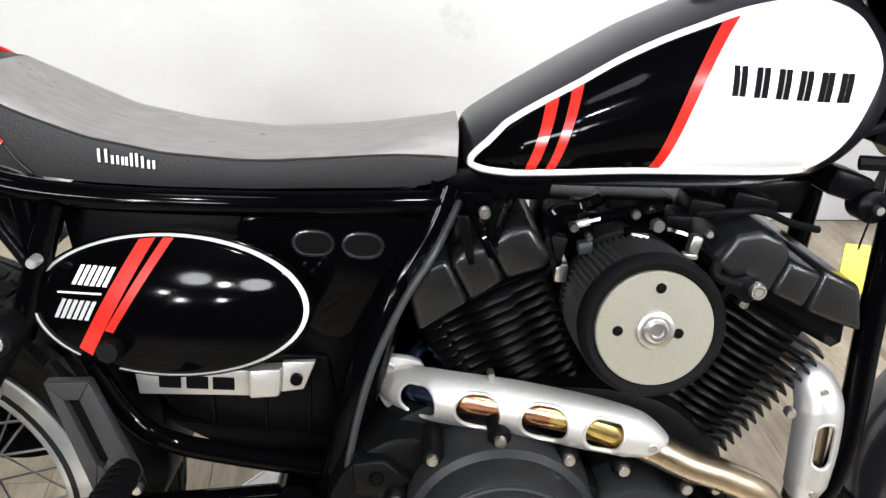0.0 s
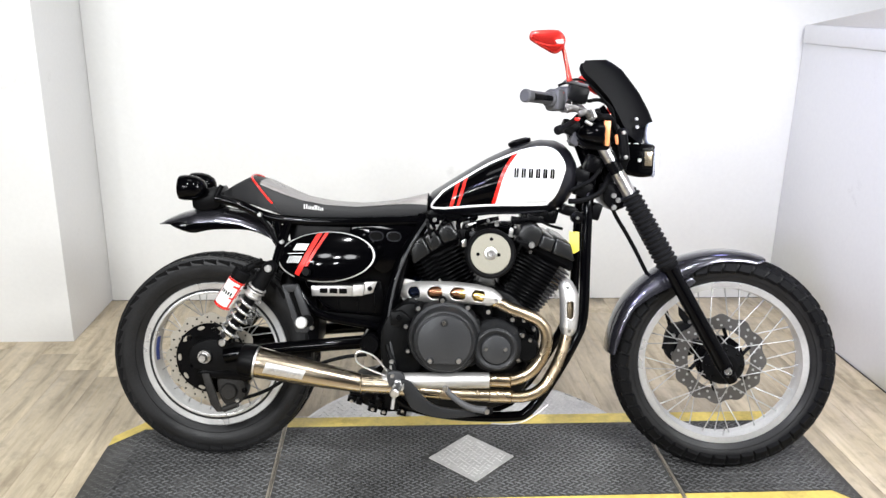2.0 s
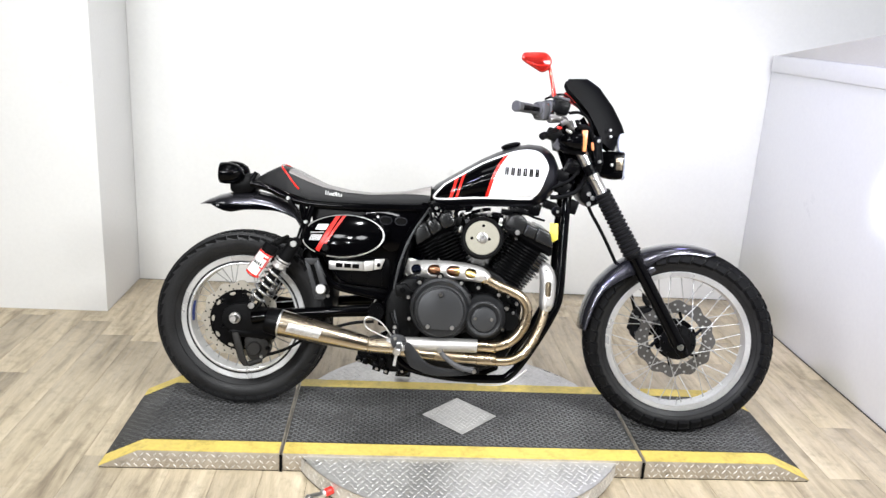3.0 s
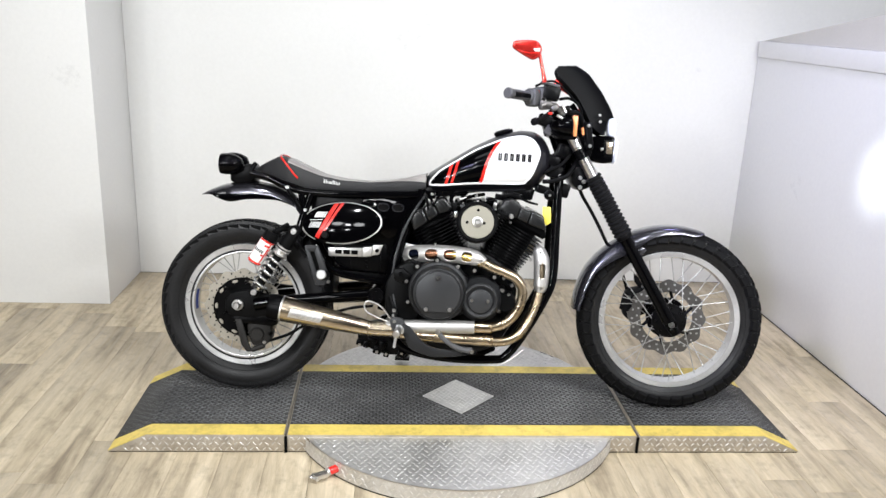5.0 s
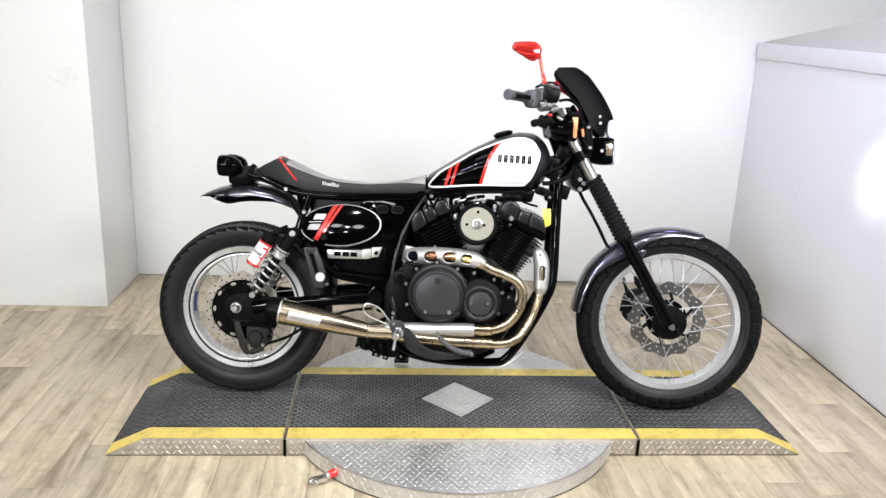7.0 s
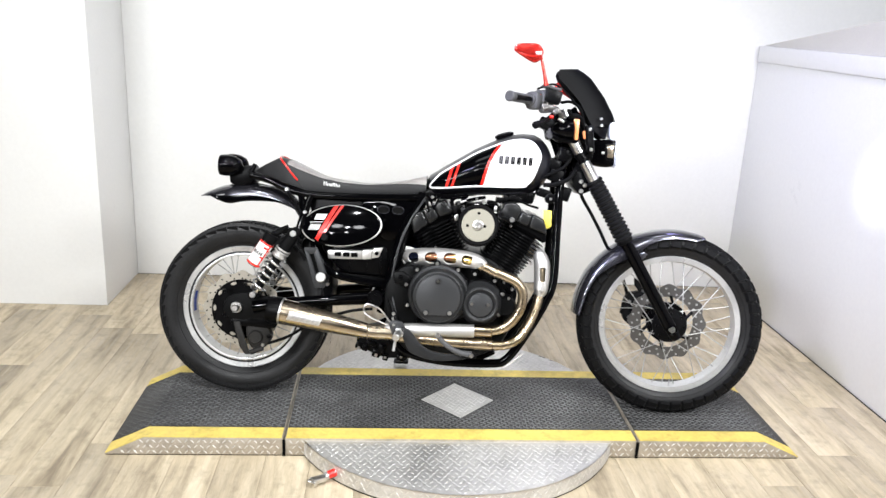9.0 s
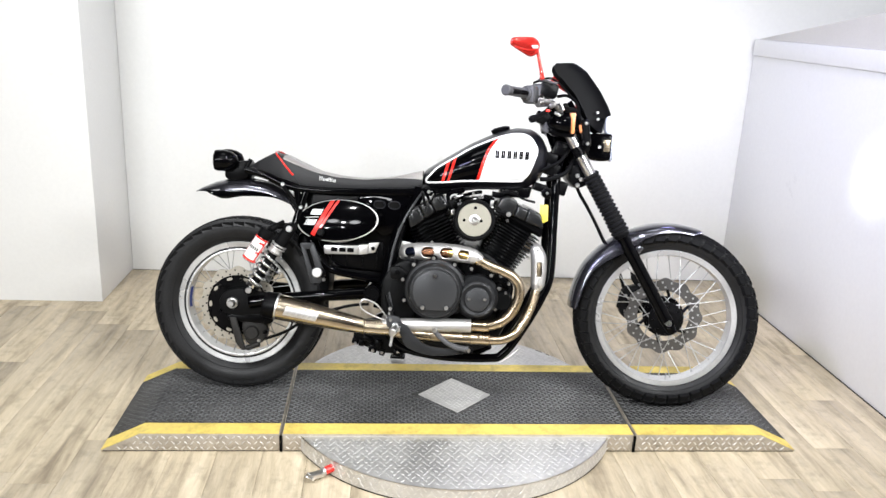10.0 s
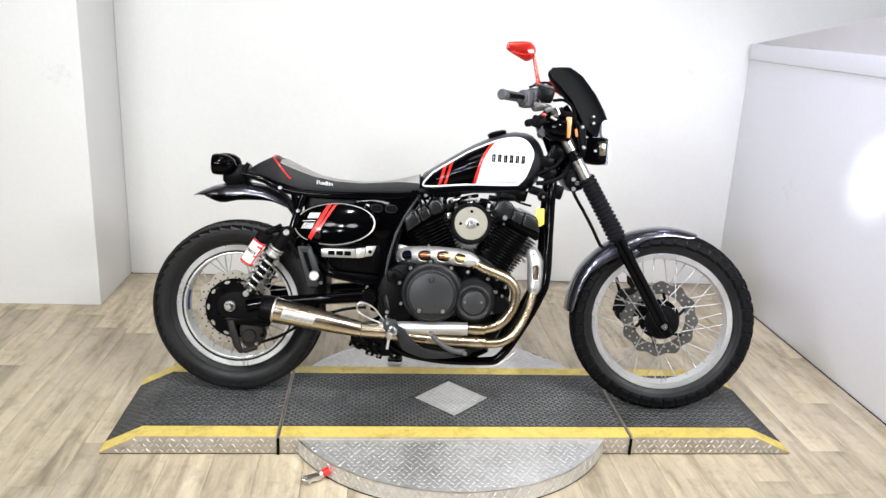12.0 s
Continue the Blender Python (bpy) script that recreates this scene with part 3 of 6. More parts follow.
            sp = tube([p, p.lerp(q, 0.9), q], [0.0017, 0.0017, 0.0030], 6, 1)
            ob = part("spoke", sp, SPOKE, rim)
            first = (first or []) + [ob]
        else:
            ob = again("spoke", first[k % 4], rim)
        ob.matrix_basis = Matrix.Rotation(a, 4, "Y")
    return rim


def brake_disc(parent, y, r_out, r_in, carrier, r_car, steel):
    b = bmesh.new()
    n = 120
    rings = []
    for yy, rr, wave in ((y - 0.002, r_out, 1), (y - 0.002, r_in, 0), (y + 0.002, r_in, 0), (y + 0.002, r_out, 1)):
        rings.append([(rr_ * math.cos(t), yy, rr_ * math.sin(t)) for t, rr_ in ((2 * math.pi * k / n, rr + (0.0055 * math.cos(2 * math.pi * k / n * 12) if wave else 0)) for k in range(n))])
    skin(b, rings, loop=True, caps=False)
    disc = part("brake_disc", b, steel, parent, "drilled wave-edged steel brake disc", angle=30)
    bore = 0.0031 if r_car > r_in else 0.0042
    hole = lathe([(y - 0.0028, 0.0001), (y - 0.0028, bore), (y + 0.0028, bore), (y + 0.0028, 0.0001)], (0, 0, 0), 8)
    # Plugs paint the holes: pale for lit floor behind (front), black for shade (rear).
    h0 = part("hole_plug", hole, DARKGAP if r_car > r_in else SPOKE, disc)
    count = 0
    for k in range(24):
        for i in range(2):
            a = 2 * math.pi * (k + 0.35 * i) / 24
            rr = r_in + (r_out - r_in) * (0.3 + 0.42 * i)
            m = Matrix.Translation((rr * math.cos(a), 0, rr * math.sin(a)))
            if count == 0:
                h0.matrix_basis = m
            else:
                again("hole_plug", h0, disc, m)
            count += 1
    part("carrier", lathe([(y - 0.004, 0.03), (y - 0.004, r_car), (y + 0.004, r_car), (y + 0.004, 0.03)], (0, 0, 0), 48, loop=True), carrier, parent)
    for k in range(6):
        a = 2 * math.pi * k / 6 + 0.2
        part("carrier_arm", rod(((r_car - 0.01) * math.cos(a), y, (r_car - 0.01) * math.sin(a)), ((r_in + 0.006) * math.cos(a + 0.25), y, (r_in + 0.006) * math.sin(a + 0.25)), 0.006, n=8), carrier, parent)
    w0 = None
    for k in range(10):
        a = 2 * math.pi * k / 10
        m = Matrix.Translation(((r_car - 0.012) * math.cos(a), y - 0.005, (r_car - 0.012) * math.sin(a))) @ Matrix.Rotation(-a, 4, "Y")
        if w0 is None:
            w0 = part("carrier_window", lathe([(-0.001, 0.0001), (-0.001, 0.0078), (0.001, 0.0078), (0.001, 0.0001)], (0, 0, 0), 12), SATIN if r_car < r_in else DISC, disc)
            w0.matrix_basis = m @ Matrix.Diagonal((0.7, 1, 1.4, 1))
        else:
            again("carrier_window", w0, disc, m @ Matrix.Diagonal((0.7, 1, 1.4, 1)))
    return disc


rear = wheel("rear_wheel", (0.007, 0.0, 0.3175), 0.3195, 0.138, 0.230, 36, 0, 46, 0.480)
front = wheel("front_wheel", (1.588, 0.0, 0.337), 0.339, 0.108, 0.2575, 36, -5, 44, 0.40)
brake_disc(rear, -0.082, 0.138, 0.104, SATIN, 0.110, DISC)
brake_disc(front, 0.018, 0.140, 0.096, SATIN, 0.076, PALEDISC)
part("hub_cover", lathe([(-0.075, 0.02), (-0.075, 0.036), (-0.068, 0.044), (-0.054, 0.058), (-0.046, 0.063), (-0.036, 0.063), (-0.036, 0.02)], (0, 0, 0), 48), MATTE, front)
for k in range(8):
    bolt((0.050 * math.cos(k * math.pi / 4), -0.062, 0.050 * math.sin(k * math.pi / 4)), 0.0042, front, SATIN, 0.006)
part("valve", rod((0.02, -0.02, -0.235), (0.018, -0.04, -0.205), 0.003), CHROME, front)

# -- rear running gear --
# Blue strip that paints the lilac reflection on the rim's inside.
tape = bmesh.new()
skin(tape, [[(r * math.cos(t), y, r * math.sin(t)) for y, r in ((-0.032, 0.1965), (-0.012, 0.1925), (-0.012, 0.1905), (-0.032, 0.1945))] for t in (radians(166 + 1.6 * k) for k in range(15))])
part("reflection_patch", tape, BLUEGLINT, rear, "blue patch for a reflection inside the rim")
part("axle_nut", lathe([(-0.155, 0.006), (-0.155, 0.010), (-0.148, 0.0135), (-0.135, 0.0135), (-0.135, 0.020), (-0.125, 0.020)], (0.0, 0, 0.333), 20), STEEL, bike)
swing = bmesh.new()
for s in (-1, 1):
    tube([(0.50, 0.11 * s, 0.392), (0.35, 0.115 * s, 0.376), (0.16, 0.118 * s, 0.354), (0.06, 0.118 * s, 0.335)], [0.021, 0.020, 0.020, 0.024], 16, bm=swing)
rod((0.50, -0.12, 0.392), (0.50, 0.12, 0.392), 0.03, bm=swing)
part("swingarm", swing, GLOSS, bike, "gloss black tubular swingarm")
for s in (-1, 1):
    ends = prism(rounded([(-0.045, 0.305), (-0.04, 0.36), (0.02, 0.385), (0.10, 0.375), (0.165, 0.365), (0.16, 0.315), (0.09, 0.285), (0.0, 0.285)]), 0.112 * s - 0.010, 0.112 * s + 0.010, 0.003)
    part("axle_plate", ends, MATTE, bike, "black axle plate of the swingarm")
part("pivot_cap", lathe([(-0.168, 0.012), (-0.168, 0.026), (-0.160, 0.030), (-0.130, 0.031), (-0.130, 0.01)], (0.503, 0, 0.395), 28), SATIN, bike)
for k in range(3):
    a = radians(90 + 120 * k)
    bolt((0.503 + 0.016 * math.cos(a), -0.168, 0.395 + 0.016 * math.sin(a)), 0.004, bike, SATIN, 0.002)
for x, z, r in ((0.054, 0.381, 0.013), (0.027, 0.417, 0.006), (-0.047, 0.389, 0.007), (0.085, 0.342, 0.009), (-0.045, 0.300, 0.006)):
    bolt((x, -0.122, z), r, bike, STEEL if r > 0.008 else SATIN, 0.012)
part("caliper_plate", prism(rounded([(-0.02, 0.285), (0.03, 0.292), (0.134, 0.296), (0.138, 0.262), (0.06, 0.262), (-0.015, 0.268)], 4), -0.122, -0.108, 0.003), SATIN, bike, "black caliper mounting plate")
cal = prism(rounded([(0.035, 0.262), (0.10, 0.268), (0.122, 0.235), (0.112, 0.195), (0.075, 0.175), (0.045, 0.195)]), -0.116, -0.062, 0.005)
caliper = part("brake_caliper", cal, CALIPER, bike, "worn dark grey rear brake caliper")
part("piston_cap", lathe([(-0.126, 0.005), (-0.126, 0.022), (-0.118, 0.026), (-0.1, 0.026)], (0.070, 0, 0.224), 24), CALIPER, caliper)
part("slide_pin", rod((0.050, -0.118, 0.165), (0.098, -0.118, 0.185), 0.010, n=14, chamfer=0.003), CALIPER, caliper)
bolt((0.118, -0.117, 0.228), 0.008, caliper, SATIN)
bolt((0.096, -0.117, 0.196), 0.006, caliper, STEEL)
part("mount_arm", prism([(-0.012, 0.278), (0.012, 0.280), (0.040, 0.190), (0.052, 0.160), (0.034, 0.158), (0.013, 0.184)], -0.126, -0.116, 0.003), CALIPER, caliper)
part("brake_hose", tube([(0.11, -0.11, 0.2), (0.19, -0.13, 0.235), (0.28, -0.12, 0.29), (0.40, -0.11, 0.335), (0.49, -0.11, 0.35)], 0.0055, 8), MATTE, bike)
chain = bmesh.new()
for k in range(26):
    x = 0.26 + 0.011 * k
    block((x, 0.075, 0.318 + 0.09 * (x - 0.26)), (0.0085, 0.012, 0.012), 0.002, bm=chain)
part("chain", chain, SATIN, bike)["kind"] = "stuff"


def shock(s):
    y = -0.148 * s
    top, bot = Vector((0.205, y, 0.615)), Vector((0.066, y, 0.388))
    d = (bot - top)
    at = lambda f: top + d * f
    body = part("shock_absorber", rod(at(0.30), at(0.92), 0.016, n=14), MATTE, bike, "chrome-sprung shock absorber with piggyback reservoir")
    part("upper_body", rod(at(0.02), at(0.34), 0.022, 0.024, 18, chamfer=0.004), MATTE, body)
    col = part("adjuster_collar", rod(at(0.25), at(0.40), 0.0235, n=24, chamfer=0.003), SHIELD, body, "ridged silver adjuster collar")
    for f in (0.26, 0.30, 0.36):
        part("collar_ring", rod(at(f), at(f + 0.022), 0.0285, n=24, chamfer=0.002), SHIELD, col)
    u = d.normalized()
    e1 = u.cross(Vector((0, 1, 0))).normalized()
    e2 = Vector((0, 1, 0))
    turns = 5.2
    pts = []
    for k in range(int(turns * 16) + 1):
        f = k / (turns * 16)
        a = 2 * math.pi * turns * f
        pts.append(at(0.40 + 0.50 * f) + (e1 * math.cos(a) + e2 * math.sin(a)) * 0.0275)
    part("spring", tube(pts, 0.0048, 10, 1), SPRING, body, "silver coil spring")
    part("lower_seat", rod(at(0.89), at(0.95), 0.026, n=20, chamfer=0.003), CHROME, body)
    part("top_eye", lathe([(y - 0.022, 0.006), (y - 0.022, 0.017), (y - 0.016, 0.020), (y + 0.018, 0.020), (y + 0.018, 0.006)], (top.x, 0, top.z), 20), MATTE, body)
    part("bottom_eye", lathe([(y - 0.018, 0.006), (y - 0.018, 0.014), (y - 0.013, 0.018), (y + 0.018, 0.018), (y + 0.018, 0.006)], (bot.x, 0, bot.z), 20), MATTE, body)
    bolt((top.x, y - 0.022, top.z), 0.011, body)
    bolt((bot.x, y - 0.018, bot.z), 0.011, body)
    if s > 0:
        a, b = Vector((0.124, y - 0.012, 0.597)), Vector((0.062, y - 0.012, 0.496))
        can = part("reservoir", rod(a, b, 0.0250, n=28, chamfer=0.004), SATIN, body, "black reservoir with a red and white sticker")
        part("reservoir_cap", rod(a - u * 0.012, a + u * 0.016, 0.0262, n=28, chamfer=0.004), MATTE, can)
        part("valve", rod(a - u * 0.024, a - u * 0.010, 0.007, n=12, chamfer=0.002), MATTE, can)
        part("bridge", tube([a + Vector((0.004, 0.01, 0.006)), (0.165, y + 0.004, 0.622), (top.x, y, top.z + 0.004)], [0.012, 0.010, 0.014], 14), MATTE, body)
        part("hose_clip", rod((0.162, y - 0.016, 0.628), (0.186, y - 0.016, 0.640), 0.0065, n=12, chamfer=0.002), MATTE, body)

        def wrap_label(f0, f1, a0, a1, lift):
            """A patch round the reservoir: along it from f0 to f1, round it between two angles."""
            q, rows = bmesh.new(), []
            for i in range(7):
                p = a.lerp(b, f0 + (f1 - f0) * i / 6)
                rows.append([p + (0.0250 + lift) * (e1 * math.sin(t) - e2 * math.cos(t)) for t in (radians(a0 + (a1 - a0) * k / 10) for k in range(11))])
            skin(q, rows, closed=False, caps=False)
            return q

        part("sticker", wrap_label(0.18, 0.97, -88, 88, 0.0006), TAG, can, "white sticker with red edges")
        for f0, f1, a0, a1 in ((0.18, 0.235, -86, 86), (0.90, 0.965, -86, 86), (0.235, 0.90, -78, -66), (0.235, 0.90, 44, 58), (0.30, 0.36, 8, 58), (0.62, 0.67, 20, 58), (0.36, 0.62, 64, 76)):
            part("sticker_edge", wrap_label(f0, f1, a0, a1, 0.0011), RED, can)
        for k in range(5):
            part("sticker_print", wrap_label(0.50, 0.60, -52 + 17 * k, -41 + 17 * k, 0.0011), INK, can)
    return body


shock(1)
shock(-1)
# -- frame --
fr = bmesh.new()
for s in (-1, 1):
    tube([(1.150, 0.055 * s, 0.90), (1.140, 0.085 * s, 0.82), (1.138, 0.10 * s, 0.65), (1.136, 0.115 * s, 0.49), (1.112, 0.12 * s, 0.41), (1.045, 0.125 * s, 0.282), (0.985, 0.125 * s, 0.196), (0.93, 0.125 * s, 0.176), (0.75, 0.125 * s, 0.175), (0.60, 0.12 * s, 0.21), (0.53, 0.115 * s, 0.32)], 0.0155, 14, 8, bm=fr)
    tube([(0.655, 0.075 * s, 0.775), (0.640, 0.085 * s, 0.73), (0.604, 0.10 * s, 0.66), (0.575, 0.11 * s, 0.57), (0.548, 0.115 * s, 0.45), (0.525, 0.115 * s, 0.34)], [0.02, 0.02, 0.021, 0.022, 0.022, 0.02], 16, 8, bm=fr)
    tube([(0.70, 0.08 * s, 0.762), (0.45, 0.10 * s, 0.752), (0.22, 0.10 * s, 0.755), (0.10, 0.095 * s, 0.795), (0.03, 0.09 * s, 0.812)], 0.0135, 14, 8, bm=fr)
    tube([(0.215, 0.10 * s, 0.75), (0.235, 0.105 * s, 0.66), (0.275, 0.11 * s, 0.56), (0.315, 0.112 * s, 0.495), (0.36, 0.112 * s, 0.466), (0.43, 0.112 * s, 0.452), (0.53, 0.112 * s, 0.438)], 0.0125, 14, 8, bm=fr)
    tube([(0.25, 0.105 * s, 0.745), (0.225, 0.115 * s, 0.66), (0.21, 0.125 * s, 0.60)], 0.014, 12, bm=fr)
tube([(0.62, 0, 0.775), (0.85, 0, 0.80), (1.05, 0, 0.86), (1.16, 0, 0.93)], 0.024, 14, bm=fr)
rod((1.125, 0, 1.02), (1.195, 0, 0.855), 0.032, n=20, bm=fr)
part("frame", fr, GLOSS, bike, "gloss black tubular steel frame")
# perforated gusset behind the side cover
gus = part("gusset", prism(rounded([(0.44, 0.738), (0.63, 0.742), (0.618, 0.70), (0.585, 0.63), (0.53, 0.60), (0.47, 0.66)], 4), -0.098, -0.086, 0.003), GLOSS, bike)
# Greyer rims paint the slots' edge highlights; black plates paint their shaded openings.
for x in (0.513, 0.566):
    ol = rounded([(x - 0.021, 0.711), (x - 0.012, 0.723), (x + 0.012, 0.723), (x + 0.021, 0.711), (x + 0.012, 0.699), (x - 0.012, 0.699)], 4)
    part("slot_rim", tube([(a, -0.099, b) for a, b in ol], 0.0022, 8, 1, True), TANKGREY, gus)
    part("slot", prism([(x + (a - x) * 0.93, 0.711 + (b - 0.711) * 0.93) for a, b in ol], -0.1, -0.097, 0), INK, gus)

# -- under-seat box, tray and bracket --
box = part("battery_box", prism([(0.335, 0.575), (0.53, 0.575), (0.545, 0.50), (0.535, 0.468), (0.40, 0.474), (0.345, 0.50)], -0.092, 0.092, 0.008), SATIN, bike, "black plastic battery box")
for x in (0.40, 0.46, 0.51):
    part("rib", block((x, -0.093, 0.51), (0.004, 0.004, 0.07), 0.001), SATIN, box)
br = bmesh.new()
prism([(0.318, 0.556), (0.445, 0.560), (0.445, 0.528), (0.322, 0.525)], -0.108, -0.098, 0.002, bm=br)
prism([(0.445, 0.564), (0.481, 0.568), (0.479, 0.532), (0.445, 0.528)], -0.116, -0.096, 0.004, bm=br)
prism([(0.481, 0.572), (0.518, 0.575), (0.505, 0.539), (0.479, 0.534)], -0.108, -0.100, 0.002, bm=br)
bk = part("silver_bracket", br, SHIELD, bike, "bare aluminium bracket under the side cover")
for x in (0.365, 0.395, 0.424):
    part("slot", block((x - 0.008, -0.1085, 0.543), (0.024, 0.002, 0.0155), 0.0008), DARKGAP, bk)
bolt((0.497, -0.109, 0.553), 0.007, bk, SATIN)
part("tray", prism([(0.33, 0.475), (0.54, 0.465), (0.52, 0.425), (0.40, 0.44)], -0.08, 0.10, 0.01), SATIN, bike)
part("inner_guard", prism(rounded([(0.215, 0.56), (0.25, 0.60), (0.31, 0.57), (0.335, 0.46), (0.33, 0.36), (0.285, 0.34), (0.262, 0.42)]), -0.065, 0.075, 0.01), SATIN, bike, "black inner rear mudguard")

part("airbox", prism([(0.24, 0.752), (0.63, 0.752), (0.60, 0.68), (0.555, 0.54), (0.53, 0.46), (0.36, 0.48), (0.30, 0.55), (0.255, 0.66)], -0.085, 0.085, 0.01), SATIN, bike, "black airbox behind the side cover")
for x0, x1 in ((0.64, 0.765), (0.945, 1.05)):
    part("coil_box", prism([(x0, 0.758), (x1, 0.758), (x1 + 0.01, 0.80), (x0, 0.79)], -0.06, 0.06, 0.006), SATIN, bike)

part("throttle_box", prism([(0.835, 0.735), (0.86, 0.72), (0.915, 0.705), (0.935, 0.730), (0.93, 0.752), (0.84, 0.750)], 0.0, 0.09, 0.01), SATIN, bike, "black throttle body box under the tank")

# pillion footpeg bracket
pb = bmesh.new()
a = [(0.243, 0.565), (0.290, 0.568), (0.335, 0.452), (0.318, 0.425), (0.285, 0.425)]
b = [(0.262, 0.545), (0.278, 0.546), (0.302, 0.475), (0.296, 0.462), (0.290, 0.466)]
for p, q in ((0, 1), (1, 2), (2, 3), (3, 4), (4, 0)):
    prism([a[p], a[q], b[q], b[p]], -0.160, -0.146, 0.0015, bm=pb)
fb = part("footpeg_bracket", pb, COVER, bike, "charcoal cast footpeg bracket")
part("pocket", prism(b, -0.150, -0.147, 0), DARKGAP, fb)
peg = part("footpeg", rod((0.322, -0.16, 0.462), (0.328, -0.290, 0.484), 0.015, n=18, chamfer=0.003), MATTE, fb, "rubber footpeg")
for k in range(6):
    f = 0.15 + 0.12 * k
    p = Vector((0.322, -0.16, 0.462)).lerp(Vector((0.328, -0.290, 0.484)), f)
    part("rubber_rib", rod(p, p + Vector((-0.0004, -0.005, 0.0006)), 0.0175, n=18), MATTE, peg)
part("end_cap", rod((0.3279, -0.288, 0.4837), (0.3285, -0.301, 0.4859), 0.0170, n=24, chamfer=0.003), SPOKE, peg, "bright round end cap")
bolt((0.332, -0.162, 0.440), 0.006, fb)

# -- oval side cover --
OC = Vector((0.3650, 0, 0.651))
OA, OB, OT = 0.1475, 0.0750, radians(3.0)


def oval(f, t, y):
    u, v = OA * f * math.cos(t), OB * f * math.sin(t)
    x = OC.x + u * math.cos(OT) - v * math.sin(OT)
    return (x, y + oval_lean(x), OC.z + u * math.sin(OT) + v * math.cos(OT))


def oval_lean(x):
    return 0.022 - 0.137 * (x - OC.x)


def oval_y(f):
    return -0.1610 - 0.013 * (1 - f * f) + (0.0 if f < 0.97 else 0.003)


b = bmesh.new()
N = 80
rings = [[oval(f, 2 * math.pi * k / N, y) for k in range(N)] for f, y in [(1.02, -0.110), (1.035, -0.150)] + [(f, oval_y(f)) for f in (1.03, 1.0, 0.96, 0.9, 0.8, 0.65, 0.5, 0.35, 0.2, 0.05)]]
skin(b, rings)
side = part("side_cover", b, GLOSS, bike, "gloss black oval side cover with white ring and red stripes", angle=60)
b = bmesh.new()
rings = []
for k in range(0, N + 1):
    t = radians(-112) + 2 * math.pi * (1 - 0.055) * k / N
    rings.append([oval(f, t, oval_y(f) - d) for f, d in ((0.965, 0.0), (0.968, 0.003), (0.998, 0.003), (1.001, 0.0))])
skin(b, rings)
part("ring", b, WHITE, side, "white ring line")
side.matrix_basis = Matrix.Translation((OC.x + 0.004, -0.140, OC.z - 0.001)) @ Matrix.Rotation(radians(-12), 4, "X") @ Matrix.Translation((-OC.x, 0.140, -OC.z))


def oval_patch(corners, lift, steps=(4, 10)):
    """A thin patch on the cover between four corners (x, z)."""
    b = bmesh.new()
    nu, nv = steps
    grid = []
    for j in range(nv + 1):
        row = []
        for i in range(nu + 1):
            u, v = i / nu, j / nv
            x = (1 - v) * ((1 - u) * corners[0][0] + u * corners[1][0]) + v * ((1 - u) * corners[3][0] + u * corners[2][0])
            z = (1 - v) * ((1 - u) * corners[0][1] + u * corners[1][1]) + v * ((1 - u) * corners[3][1] + u * corners[2][1])
            f = math.hypot((x - OC.x) / OA, (z - OC.z) / OB)
            row.append(b.verts.new((x, oval_y(min(f, 0.969)) + oval_lean(x) - lift, z)))
        grid.append(row)
    for j in range(nv):
        for i in range(nu):
            b.faces.new((grid[j][i], grid[j][i + 1], grid[j + 1][i + 1], grid[j + 1][i]))
    return b


part("red_stripe", oval_patch([(0.272, 0.600), (0.286, 0.592), (0.353, 0.7215), (0.336, 0.719)], 0.0015), RED, side)
part("red_stripe", oval_patch([(0.302, 0.622), (0.311, 0.620), (0.372, 0.7225), (0.361, 0.722)], 0.0015), RED, side)
for row, (xa, za, mat) in enumerate(((0.266, 0.668, WHITE), (0.246, 0.631, SILVERINK))):
    for k in range(3):
        x = xa + 0.0135 * k
        sk = 0.010
        h = 0.021
        for (c0, c1, d0, d1) in ((0, 0.0045, 0, 1), (0.0068, 0.0113, 0, 1)):
            part("model_mark", oval_patch([(x + c0 + sk * d0, za + h * d0), (x + c1 + sk * d0, za + h * d0), (x + c1 + sk * d1, za + h * d1), (x + c0 + sk * d1, za + h * d1)], 0.0015, (1, 2)), mat, side)
part("model_mark", oval_patch([(0.250, 0.6575), (0.299, 0.6595), (0.2995, 0.6615), (0.2505, 0.6595)], 0.0015, (6, 1)), WHITE, side)
part("knob", lathe([(-0.190, 0.004), (-0.190, 0.011), (-0.186, 0.0125), (-0.17, 0.0125), (-0.165, 0.009)], (0.311, 0.03, 0.604), 8), MATTE, side, "black fastening knob")

# -- seat --
b = bmesh.new()
SX = [0.035, 0.072, 0.12, 0.16, 0.19, 0.225, 0.28, 0.36, 0.45, 0.53, 0.59, 0.635, 0.662]
TOP = [0.830, 0.853, 0.878, 0.870, 0.856, 0.840, 0.815, 0.802, 0.798, 0.807, 0.819, 0.831, 0.838]
SEAM = [0.826, 0.844, 0.858, 0.856, 0.844, 0.831, 0.813, 0.800, 0.796, 0.803, 0.808, 0.808, 0.806]
BOT = [0.815, 0.808, 0.797, 0.786, 0.778, 0.768, 0.764, 0.763, 0.765, 0.769, 0.771, 0.775, 0.786]
WID = [0.0301, 0.0499, 0.0722, 0.0869, 0.092, 0.0937, 0.0937, 0.0937, 0.092, 0.0877, 0.0817, 0.0757, 0.0714]
xs = np.linspace(SX[0], SX[-1], 56)
rings = []
